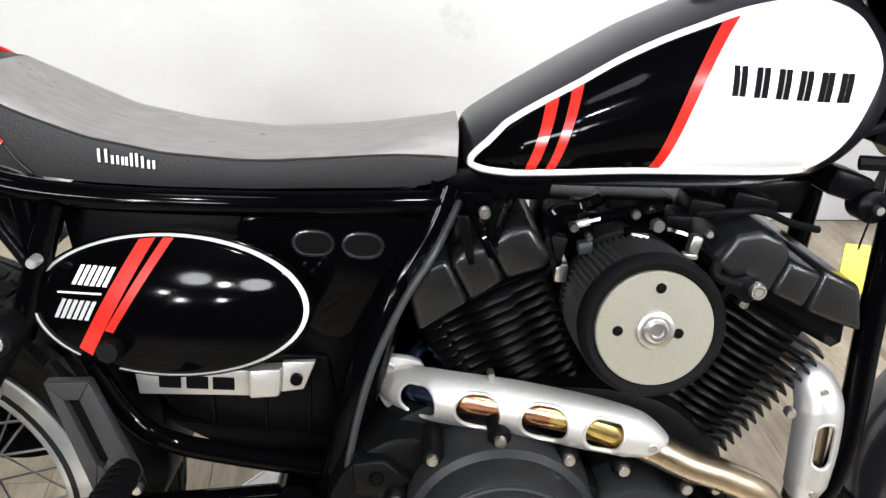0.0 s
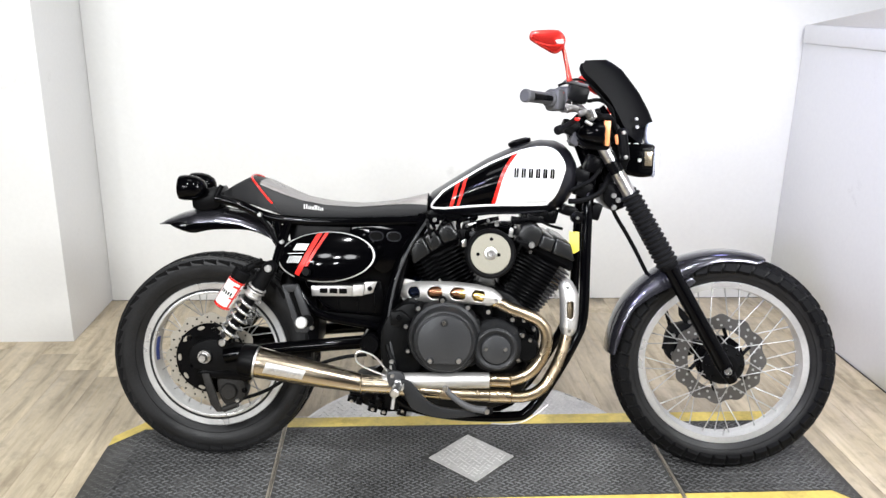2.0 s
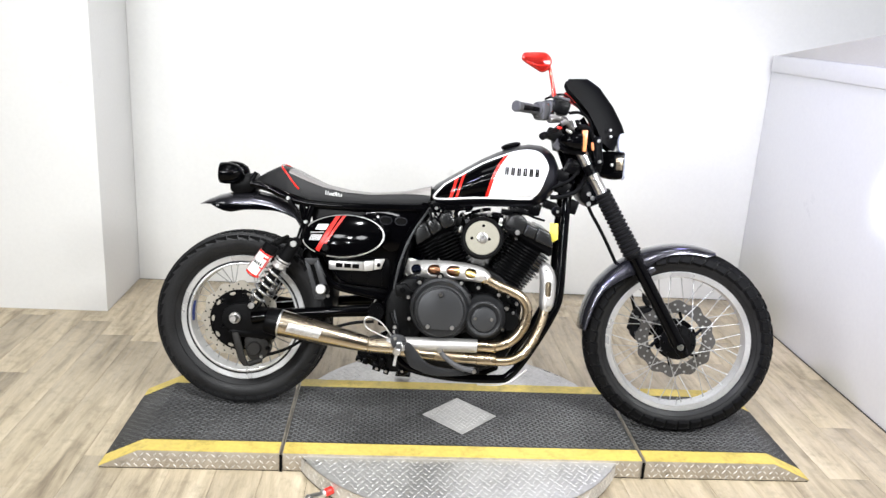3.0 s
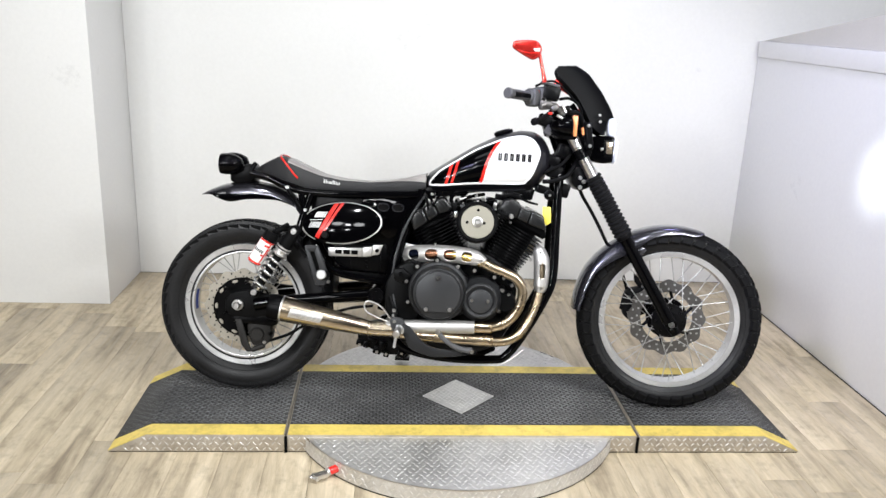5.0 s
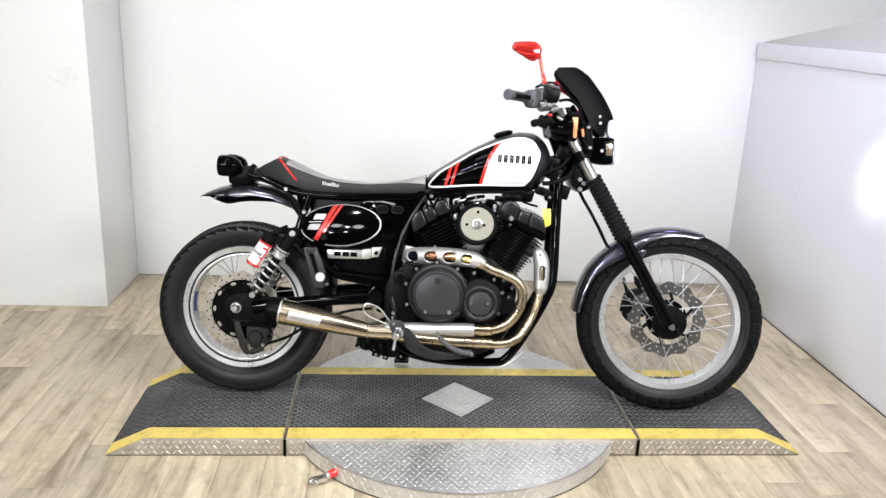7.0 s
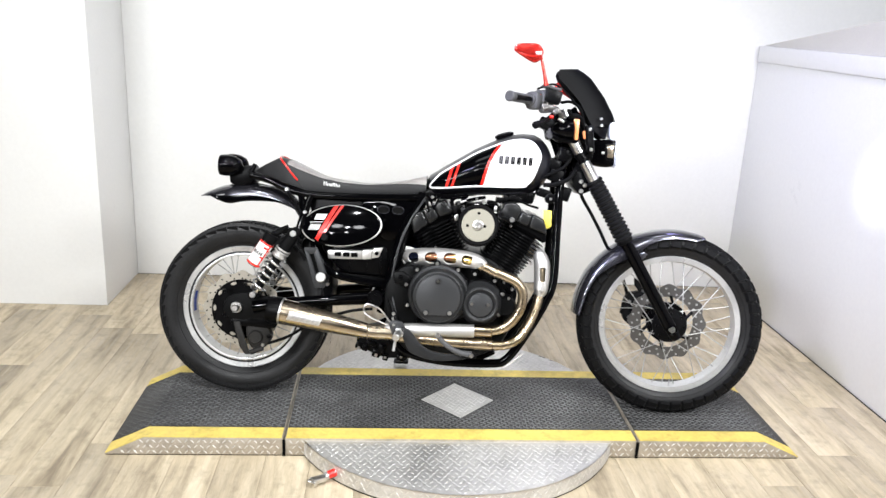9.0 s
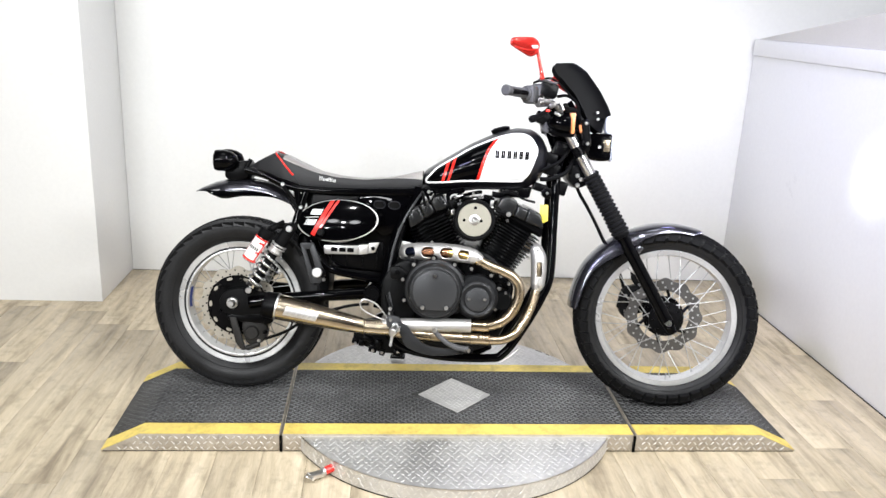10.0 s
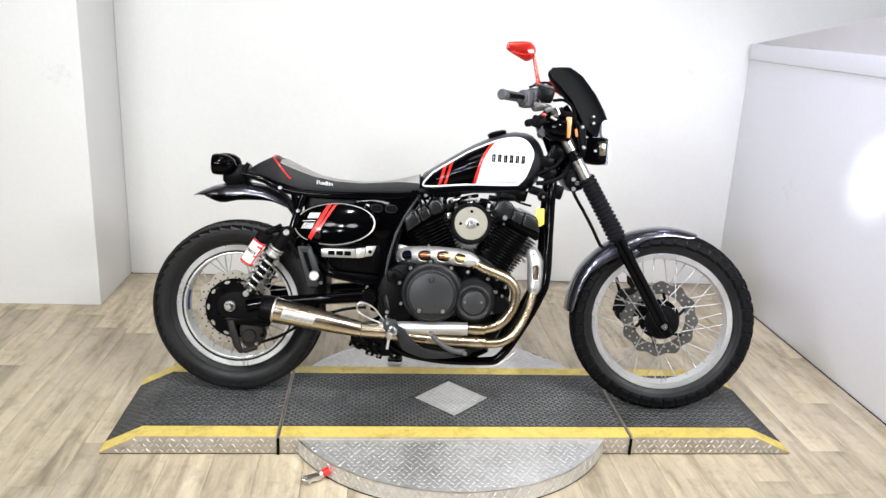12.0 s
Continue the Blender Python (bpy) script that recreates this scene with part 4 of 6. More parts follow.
for x in xs:
    top, seam, bot, w = (float(np.interp(x, SX, c)) for c in (TOP, SEAM, BOT, WID))
    half = [(0.80 * w, bot - 0.002), (0.97 * w, bot), (w * 1.01, bot + 0.35 * (seam - bot)), (0.985 * w, seam - 0.004), (0.975 * w, seam), (0.93 * w, seam + 0.45 * (top - seam)), (0.78 * w, seam + 0.78 * (top - seam)), (0.5 * w, top - 0.06 * (top - seam)), (0.22 * w, top)]
    rings.append([(x, -a, z) for a, z in half] + [(x, a, z) for a, z in half[::-1]])
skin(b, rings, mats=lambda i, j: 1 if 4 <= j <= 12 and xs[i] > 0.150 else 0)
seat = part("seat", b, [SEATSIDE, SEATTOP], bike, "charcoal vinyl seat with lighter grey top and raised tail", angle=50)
pip = []
for x, fy, z in ((0.200, 1.02, 0.800), (0.188, 1.02, 0.812), (0.170, 1.015, 0.832), (0.150, 0.995, 0.855), (0.137, 0.93, 0.868), (0.129, 0.75, 0.8755), (0.124, 0.4, 0.8795), (0.122, 0, 0.8805)):
    pip.append((x, -fy * float(np.interp(x, SX, WID)), z))
pip += [(x, -y, z) for x, y, z in pip[-2::-1]]
part("piping", tube(pip, 0.0033, 8), RED, seat, "red piping")
seamline = [(x, -float(np.interp(x, SX, WID)) * 0.985, float(np.interp(x, SX, SEAM)) - 0.001) for x in np.linspace(0.178, 0.65, 14)]
part("seam", tube(seamline, 0.0014, 6), SEATSIDE, seat)
part("seam", tube([(0.203, -0.094, 0.797), (0.214, -0.095, 0.783), (0.226, -0.095, 0.771)], 0.0013, 6), SEATSIDE, seat)
for k, (w, h) in enumerate(((0.011, 0.014), (0.008, 0.009), (0.006, 0.009), (0.008, 0.014), (0.004, 0.012), (0.008, 0.009))):
    x = 0.294 + (0, 0.014, 0.0245, 0.033, 0.0435, 0.050)[k]
    for u in ((0.2, 0.85) if w > 0.005 else (0.5,)):
        part("maker_mark", block((x + w * u, -0.0965, 0.787 + h / 2 - 0.005 * (x - 0.294) / 0.06), (0.0026, 0.0016, h), 0.0004), WHITE, seat)

# -- tank --
TS = [(0.663, 0.823, 0.8, 0.03), (0.672, 0.842, 0.78, 0.06), (0.69, 0.8537, 0.772, 0.08), (0.718, 0.8725, 0.77, 0.095), (0.777, 0.9105, 0.773, 0.11), (0.835, 0.947, 0.777, 0.119), (0.893, 0.976, 0.78, 0.125), (0.951, 1.0, 0.782, 0.127), (0.998, 1.01, 0.786, 0.126), (1.042, 1.008, 0.793, 0.12), (1.068, 0.9967, 0.808, 0.11), (1.089, 0.9752, 0.832, 0.097), (1.104, 0.9477, 0.87, 0.075), (1.111, 0.9215, 0.905, 0.042)]
TA = np.array(TS) * (1, 1, 1, 1.12)


def tank_side(x, z, n=2.2):
    top, bot, w = (float(np.interp(x, TA[:, 0], TA[:, i])) for i in (1, 2, 3))
    t = min(0.985, abs((z - (top + bot) / 2) / ((top - bot) / 2)))
    return w * (1 - t ** n) ** (1 / n)


b = bmesh.new()
rings = []
for x in np.concatenate([np.linspace(0.663, 0.70, 6), np.linspace(0.71, 1.04, 26), np.linspace(1.046, 1.111, 14)]):
    top, bot, w = (float(np.interp(x, TA[:, 0], TA[:, i])) for i in (1, 2, 3))
    zc, h = (top + bot) / 2, (top - bot) / 2
    ring = []
    for k in range(44):
        a = 2 * math.pi * k / 44
        c, s = math.cos(a), math.sin(a)
        ring.append((x, w * math.copysign(abs(c) ** (2 / 2.2), c), zc + h * math.copysign(abs(s) ** (2 / 2.2), s)))
    rings.append(ring)
skin(b, rings)
tank = part("fuel_tank", b, TANKGREY, bike, "teardrop fuel tank in dark metallic grey", angle=60)
PAN = [(0.676, 0.806), (0.700, 0.838), (0.720, 0.856), (0.776, 0.892), (0.832, 0.927), (0.888, 0.954), (0.944, 0.976), (0.996, 0.985), (1.030, 0.978), (1.051, 0.956), (1.061, 0.929), (1.053, 0.896), (1.037, 0.851), (1.020, 0.829), (0.998, 0.819), (0.837, 0.813), (0.70, 0.799)]
PL = rounded(PAN, 6)
SLOPE = 0.41


def slant(u, z):
    return u + SLOPE * (z - 0.82) + 0.004 - 1.0 * (z - 0.82) * (0.955 - z) - 14 * (z - 0.82) ** 2 * (0.965 - z)


def span(u):
    """Where the slanted line through x = u at z = 0.82 enters and leaves the panel."""
    zs = []
    for (x0, z0), (x1, z1) in zip(PL, PL[1:] + PL[:1]):
        d0, d1 = x0 - slant(u, z0), x1 - slant(u, z1)
        if (d0 <= 0) != (d1 <= 0):
            zs.append(z0 + (z1 - z0) * d0 / (d0 - d1))
    return (min(zs), max(zs)) if len(zs) >= 2 else None


def panel(u0, u1, lift, mat, name, label=""):
    b = bmesh.new()
    cols = []
    for u in np.linspace(u0, u1, max(2, int((u1 - u0) / 0.006) + 2)):
        s = span(u)
        if s:
            cols.append([(slant(u, z), -tank_side(slant(u, z), z) - lift, z) for z in np.linspace(s[0], s[1], 15)])
    skin(b, cols, closed=False, caps=False)
    return part(name, b, mat, tank, label, angle=70)


us = [x - slant(0, z) for x, z in PL]
ulo, uhi = min(us) + 0.002, max(us) - 0.002
panel(ulo, 0.855, 0.0022, GLOSS, "side_panel", "gloss black panel")
panel(0.855, uhi, 0.0022, WHITE, "side_panel", "gloss white panel")
for u0, u1 in ((0.729, 0.7395), (0.749, 0.758), (0.849, 0.860)):
    panel(u0, u1, 0.0028, RED, "red_stripe")
pl3 = [(x, -tank_side(x, z) - 0.0018, z) for x, z in PL]
part("panel_edge", tube(pl3, 0.0044, 8, 1, True), WHITE, tank, "white pinstripe edge", angle=60)
for k in range(6):
    x = 0.911 + 0.0208 * k
    z0 = 0.897 - 0.001 * k / 5
    for x0, x1 in ((0.0035, 0.0045), (0.0105, 0.0115)):
        bar = bmesh.new()
        cols = []
        for d in (0, 0.0060):
            cols.append([(x + x0 + (x1 - x0) * f + d, -tank_side(x + x0, z0 + 0.028 * f) - 0.0034, z0 + 0.028 * f) for f in (0, 0.33, 0.66, 1)])
        skin(bar, cols, closed=False, caps=False)
        part("maker_mark", bar, INK, tank)
cap = part("fuel_cap", lathe([(-0.014, 0.028), (0.0, 0.034), (0.006, 0.036), (0.010, 0.034), (0.012, 0.026), (0.014, 0.024), (0.015, 0.004)], (0, 0, 0), 40, "z"), SATIN, tank, "round black fuel cap")
cap.matrix_basis = Matrix.Translation((0.937, 0.0, 0.996)) @ ry(-16)
part("tank_rim", tube([(0.70, -0.05, 0.7805), (0.80, -0.065, 0.784), (0.95, -0.07, 0.791), (1.02, -0.06, 0.799)], 0.004, 8), TANKGREY, tank)

# -- engine --
eng = part("engine_case", prism(rounded([(0.585, 0.50), (0.66, 0.555), (0.78, 0.578), (0.90, 0.565), (0.975, 0.50), (1.005, 0.42), (0.99, 0.31), (0.93, 0.225), (0.80, 0.185), (0.66, 0.19), (0.585, 0.25), (0.565, 0.38)], 4), -0.145, 0.145, 0.018), ENGINE, bike, "dark cast engine case")
part("sump", prism([(0.435, 0.245), (0.50, 0.262), (0.60, 0.25), (0.90, 0.235), (0.95, 0.205), (0.90, 0.178), (0.62, 0.168), (0.55, 0.166), (0.505, 0.176), (0.452, 0.202), (0.436, 0.208)], -0.10, 0.10, 0.012), MATTE, eng, "black sump and linkage")
for x, z, sx, sz in ((0.447, 0.212, 0.026, 0.020), (0.470, 0.206, 0.020, 0.024), (0.511, 0.186, 0.030, 0.026), (0.530, 0.205, 0.022, 0.030), (0.545, 0.172, 0.020, 0.018), (0.600, 0.174, 0.030, 0.020), (0.492, 0.222, 0.034, 0.018)):
    part("linkage_block", block((x, -0.108, z), (sx, 0.022, sz), 0.003, ry(12)), SATIN, eng)
for x, z in ((0.447, 0.206), (0.511, 0.182), (0.545, 0.175), (0.602, 0.180), (0.630, 0.190)):
    bolt((x, -0.121, z), 0.0055, eng, STEEL, 0.004)
part("rear_case", prism(rounded([(0.54, 0.45), (0.60, 0.52), (0.66, 0.50), (0.66, 0.33), (0.60, 0.28), (0.545, 0.33)], 4), -0.175, 0.12, 0.012), ENGINE, eng)


def flat_disc(x, z, r, cut, n=56):
    """A disc in the x-z plane with its foot cut off straight."""
    out = []
    for k in range(n):
        t = 2 * math.pi * k / n
        out.append((x + r * math.cos(t), z + max(r * math.sin(t), -cut)))
    keep = [p for i, p in enumerate(out) if math.dist(p, out[i - 1]) > 1e-5]
    low = [p for p in keep if p[1] <= z - cut + 1e-6]
    ends = (min(low), max(low)) if low else ()
    return [p for p in keep if p not in low or p in ends]


clutch = part("clutch_cover", lathe([(-0.13, 0.108), (-0.195, 0.108), (-0.203, 0.104), (-0.207, 0.096), (-0.228, 0.093), (-0.238, 0.087), (-0.240, 0.082), (-0.240, 0.002)], (0.718, 0, 0.433), 72), CASE, eng, "black round clutch cover with a charcoal face", angle=30)
part("cover_face", prism(flat_disc(0.718, 0.433, 0.077, 0.064), -0.249, -0.236, 0.0025), COVER, clutch, "charcoal face plate with a flat foot")
for x, z in ((0.716, 0.489), (0.678, 0.378), (0.760, 0.380)):
    part("bolt_recess", lathe([(-0.2494, 0.0115), (-0.2498, 0.0105), (-0.2498, 0.001)], (x, 0, z), 18), CASE, clutch)
    bolt((x, -0.250, z), 0.0075, clutch, STEEL)
# Paler arc along the upper rim paints its highlight.
part("highlight_arc", tube([(0.718 + 0.0835 * math.cos(t), -0.2405, 0.433 + 0.0835 * math.sin(t)) for t in np.linspace(radians(18), radians(162), 24)], 0.0022, 8, 1), COVER, clutch, "paler arc for the highlight on the cover's rim")
alt = part("side_cover_small", lathe([(-0.13, 0.080), (-0.185, 0.079), (-0.195, 0.074), (-0.205, 0.066), (-0.222, 0.062), (-0.226, 0.056), (-0.223, 0.047), (-0.221, 0.045), (-0.221, 0.002)], (0.868, 0, 0.414), 60), CASE, eng, "black round cover with a bolted cap", angle=30)
part("cover_face", prism(flat_disc(0.868, 0.414, 0.0415, 0.0415), -0.230, -0.219, 0.003), COVER, alt, "charcoal cap")
# The small cover's rim highlight, likewise drawn as a paler arc.
part("highlight_arc", tube([(0.868 + 0.0565 * math.cos(t), -0.2262, 0.414 + 0.0565 * math.sin(t)) for t in np.linspace(radians(25), radians(155), 20)], 0.0016, 8, 1), COVER, alt, "paler arc for the highlight on the cover's rim")
for s in (-1, 1):
    bolt((0.866 + 0.028 * s, -0.230, 0.417), 0.006, alt, STEEL)
for a, r, c in ((90, 0.107, (0.718, 0.433)), (130, 0.107, (0.718, 0.433)), (50, 0.115, (0.718, 0.433)), (100, 0.098, (0.868, 0.414)), (55, 0.093, (0.868, 0.414)), (20, 0.09, (0.868, 0.414)), (-30, 0.085, (0.868, 0.414)), (205, 0.107, (0.718, 0.433)), (165, 0.108, (0.718, 0.433))):
    x, z = c[0] + r * math.cos(radians(a)), c[1] + r * math.sin(radians(a))
    ear = part("bolt_boss", lathe([(-0.14, 0.012), (-0.193, 0.012), (-0.197, 0.009), (-0.197, 0.001)], (x, 0, z), 16), ENGINE, eng)
    bolt((x, -0.197, z), 0.0065, ear, STEEL)
clutch.location, alt.location = (0.010, 0, -0.003), (0.008, 0, -0.007)
part("link_web", prism([(0.80, 0.50), (0.83, 0.485), (0.83, 0.36), (0.80, 0.345), (0.78, 0.36)], -0.20, -0.14, 0.006), ENGINE, eng)
part("water_pump", lathe([(-0.14, 0.04), (-0.185, 0.038), (-0.195, 0.03), (-0.195, 0.002)], (0.965, 0, 0.40), 28), ENGINE, eng)
for x, z in ((0.955, 0.487), (0.985, 0.462), (0.975, 0.43), (0.948, 0.446)):
    bolt((x, -0.178, z), 0.0055, eng, STEEL, 0.02)
part("oil_line", tube([(0.975, -0.15, 0.47), (0.995, -0.165, 0.45), (0.99, -0.165, 0.41), (0.965, -0.16, 0.36), (0.96, -0.15, 0.31)], 0.008, 10), SATIN, eng)
part("sender", rod((0.552, -0.175, 0.318), (0.572, -0.205, 0.314), 0.011, n=12, chamfer=0.003), STEEL, eng)
part("sensor_cover", prism([(0.565, 0.50), (0.60, 0.505), (0.63, 0.48), (0.60, 0.455), (0.57, 0.46)], -0.19, -0.15, 0.004), ENGINE, eng)
bolt((0.592, -0.19, 0.484), 0.008, eng, SATIN)


def cylinder(base, tilt, wt, wb, depth, count):
    """A finned cylinder; tilt in degrees forward."""
    m = Matrix.Translation((base[0], 0, base[1])) @ ry(tilt)
    barrel = part("cylinder", block((0, 0, 0.085), (min(wt, wb) * 0.8, depth * 1.6, 0.21), 0.012), FIN, bike, "black finned engine cylinder")
    barrel.matrix_basis = m
    f0 = None
    for k in range(count):
        f = k / (count - 1)
        w = wb + (wt - wb) * min(1, f * 1.15)
        mm = Matrix.Translation((0, 0, 0.006 + 0.160 * f)) @ Matrix.Diagonal((w, depth * 2, 1, 1))
        if f0 is None:
            ol = [(u, v) for u, v in ((-0.5, -0.34), (-0.40, -0.5), (-0.30, -0.5), (-0.28, -0.475), (-0.12, -0.475), (-0.10, -0.5), (0.16, -0.5), (0.18, -0.475), (0.34, -0.475), (0.40, -0.5), (0.5, -0.34), (0.5, 0.34), (0.4, 0.5), (-0.4, 0.5), (-0.5, 0.34))]
            b = bmesh.new()
            lo = [b.verts.new((u, v, -0.0016)) for u, v in ol]
            hi = [b.verts.new((u * 0.99, v * 0.99, 0.0016)) for u, v in ol]
            b.faces.new(lo[::-1])
            b.faces.new(hi)
            for q in range(len(ol)):
                r = (q + 1) % len(ol)
                b.faces.new((lo[q], lo[r], hi[r], hi[q]))
            f0 = part("fin", b, FIN, barrel)
            f0.matrix_basis = mm
        else:
            again("fin", f0, barrel, mm)
    return barrel


cylinder((0.778, 0.516), -28.7, 0.172, 0.150, 0.132, 14)
cf = cylinder((0.928, 0.508), 28.5, 0.196, 0.150, 0.132, 15)
for c, (x, z) in ((cf, (0.088, 0.095)), (cf, (-0.045, 0.172))):
    bolt((x, -0.134, z), 0.006, c, STEEL)


def head(pts, grooves, parent_label):
    h = part("rocker_cover", prism(pts, -0.128, 0.128, 0.012, seg=1), FIN, bike, parent_label)
    for ol in grooves:
        cx, cz = sum(p[0] for p in ol) / len(ol), sum(p[1] for p in ol) / len(ol)
        ol = [(cx + 1.12 * (x - cx), cz + 1.10 * (z - cz)) for x, z in ol]
        part("cover_step", prism(ol, -0.150, 0.150, 0.007, seg=3), ROCKER, h)
    return h


head([(0.626, 0.640), (0.626, 0.680), (0.650, 0.703), (0.705, 0.738), (0.730, 0.745), (0.755, 0.725), (0.768, 0.705)], [[(0.616, 0.690), (0.629, 0.706), (0.653, 0.715), (0.675, 0.673), (0.630, 0.640)], [(0.659, 0.715), (0.668, 0.725), (0.692, 0.733), (0.711, 0.699), (0.681, 0.676)], [(0.697, 0.737), (0.712, 0.749), (0.734, 0.756), (0.756, 0.727), (0.752, 0.715), (0.717, 0.702)]], "dark cast rocker cover in three steps")
hf = head([(0.930, 0.702), (0.942, 0.730), (0.970, 0.750), (0.995, 0.735), (1.040, 0.705), (1.082, 0.690), (1.098, 0.655), (1.100, 0.618)], [[(0.932, 0.728), (0.947, 0.756), (0.971, 0.763), (0.993, 0.754), (1.002, 0.738), (0.988, 0.700), (0.95, 0.712)], [(1.006, 0.733), (1.041, 0.720), (1.029, 0.684), (0.994, 0.698)], [(1.046, 0.724), (1.084, 0.708), (1.096, 0.660), (1.036, 0.680)]], "dark cast rocker cover in three steps")
part("head_bracket", prism([(0.905, 0.655), (0.945, 0.715), (0.96, 0.72), (0.985, 0.70), (0.965, 0.688), (0.945, 0.70), (0.915, 0.65)], -0.158, -0.150, 0.002), SATIN, hf)
bolt((0.972, -0.158, 0.704), 0.009, hf, STEEL)
part("plug_boot", tube([(0.935, -0.14, 0.73), (0.93, -0.15, 0.715), (0.955, -0.155, 0.708)], 0.006, 8), MATTE, hf)

# intake, throttle bodies and clutter between the cylinders
intake = part("intake_manifold", rod((0.848, -0.13, 0.683), (0.848, 0.10, 0.69), 0.045, n=28), MATTE, bike, "black intake manifold")
part("crankcase_neck", block((0.590, 0.03, 0.605), (0.090, 0.07, 0.150), 0.010, ry(-28)), ENGINE, intake, "dark casting behind the rear cylinder")
part("throttle_body", block((0.850, 0.045, 0.712), (0.165, 0.09, 0.072), 0.012), ENGINE, intake, "dark throttle body casting")
random.seed(5)
for (x, y, z), (sx, sy, sz), mt in (((0.80, -0.08, 0.752), (0.022, 0.05, 0.026), SATIN), ((0.905, -0.08, 0.752), (0.020, 0.04, 0.022), SATIN), ((0.935, -0.06, 0.765), (0.040, 0.05, 0.020), SATIN),
                                    ((0.914, -0.118, 0.738), (0.012, 0.014, 0.020), STEEL), ((0.912, -0.116, 0.724), (0.018, 0.010, 0.007), STEEL), ((0.856, -0.112, 0.742), (0.022, 0.012, 0.006), STEEL), ((0.799, -0.116, 0.728), (0.016, 0.014, 0.014), COVER),
                                    ((0.776, -0.118, 0.700), (0.014, 0.014, 0.022), STEEL), ((0.985, -0.05, 0.775), (0.05, 0.08, 0.020), SATIN), ((0.894, -0.108, 0.760), (0.024, 0.012, 0.012), SATIN), ((0.765, -0.118, 0.728), (0.024, 0.018, 0.028), MATTE)):
    part("fuel_fitting", block((x, y, z), (sx, sy, sz), 0.003, ry(random.uniform(-12, 12))), mt, intake)
for a, mt, r in (([(0.770, -0.12, 0.708), (0.760, -0.12, 0.739), (0.757, -0.12, 0.756), (0.766, -0.12, 0.768), (0.787, -0.12, 0.773), (0.81, -0.10, 0.775)], GLOSS, 0.0075),
                 ([(0.780, -0.12, 0.751), (0.815, -0.12, 0.762), (0.846, -0.12, 0.770)], SHIELD, 0.0042), ([(0.800, -0.118, 0.757), (0.846, -0.118, 0.770), (0.875, -0.11, 0.775)], GLOSS, 0.0062),
                 ([(0.84, -0.11, 0.745), (0.875, -0.115, 0.752), (0.905, -0.115, 0.746)], GLOSS, 0.0048), ([(0.92, -0.1, 0.765), (0.955, -0.12, 0.776), (0.99, -0.1, 0.772), (1.03, -0.08, 0.755), (1.07, -0.07, 0.745)], MATTE, 0.0042),
                 ([(0.67, -0.11, 0.775), (0.69, -0.145, 0.742), (0.70, -0.15, 0.725)], GLOSS, 0.0052), ([(0.72, -0.10, 0.775), (0.705, -0.14, 0.75), (0.70, -0.148, 0.735)], GLOSS, 0.0045)):
    part("hose", tube(a, r, 8), mt, intake)
for x, z, r in ((0.870, 0.758, 0.007), (0.783, 0.752, 0.005), (0.845, 0.769, 0.005), (0.800, 0.742, 0.004), (0.925, 0.752, 0.004)):
    bolt((x, -0.124, z), r, intake, STEEL, 0.006)
part("clip", prism([(0.660, 0.765), (0.672, 0.765), (0.683, 0.715), (0.675, 0.712)], -0.150, -0.146, 0.001), SATIN, intake)
bolt((0.688, -0.142, 0.768), 0.006, intake, STEEL)

# Thin silver tube put in for the floor's reflection along the frame's underside.
part("frame_glint", tube([(0.872, -0.134, 0.1545), (0.93, -0.135, 0.156), (0.971, -0.135, 0.166), (1.01, -0.135, 0.192), (1.040, -0.135, 0.220)], 0.0021, 8), SHIELD, bike, "bright line for the floor's reflection under the frame")

# -- air filter --
AF = (0.852, 0.020, 0.679)
b = bmesh.new()
n = 132
rings = [[(AF[0] + r * math.cos(2 * math.pi * k / n), y + AF[1], AF[2] + r * math.sin(2 * math.pi * k / n)) for k in range(n) for r in ((0.0725 if k % 2 else 0.066) * g,)] for y, g in ((-0.135, 0.98), (-0.165, 1.0), (-0.218, 1.0))]
skin(b, rings)
af = part("air_filter", b, PLEAT, bike, "round pleated air filter with pale metal face", angle=15)
part("filter_ring", lathe([(-0.216, 0.068), (-0.218, 0.0715), (-0.227, 0.0722), (-0.234, 0.0705), (-0.238, 0.0655), (-0.236, 0.059), (-0.228, 0.057)], AF, 72), MATTE, af, "black rubber rim")
part("back_ring", lathe([(-0.125, 0.066), (-0.125, 0.073), (-0.138, 0.0735), (-0.138, 0.066)], AF, 60, loop=True), MATTE, af)
part("face_plate", lathe([(-0.230, 0.0572), (-0.2375, 0.0572), (-0.2385, 0.0562), (-0.2385, 0.002)], AF, 72), FILTERFACE, af, "pale brushed metal face plate")
part("centre_boss", lathe([(-0.238, 0.0185), (-0.242, 0.018), (-0.243, 0.0165), (-0.243, 0.012), (-0.246, 0.0115), (-0.248, 0.009), (-0.248, 0.006), (-0.245, 0.005), (-0.245, 0.001)], AF, 36), STEEL, af, "steel centre bolt")
for dx, dz in ((0.001, 0.041), (-0.036, -0.003), (0.023, -0.003)):
    part("face_hole", lathe([(-0.2390, 0.0052), (-0.2395, 0.0045), (-0.2395, 0.0003)], (AF[0] + dx, AF[1], AF[2] + dz), 16), DARKGAP, af)

af.matrix_basis = Matrix.Translation(AF) @ Matrix.Translation((0, -0.2, 0)) @ Matrix.Rotation(radians(-7), 4, "X") @ Matrix.Translation((0, 0.2, 0)) @ Matrix.Translation(AF).inverted()

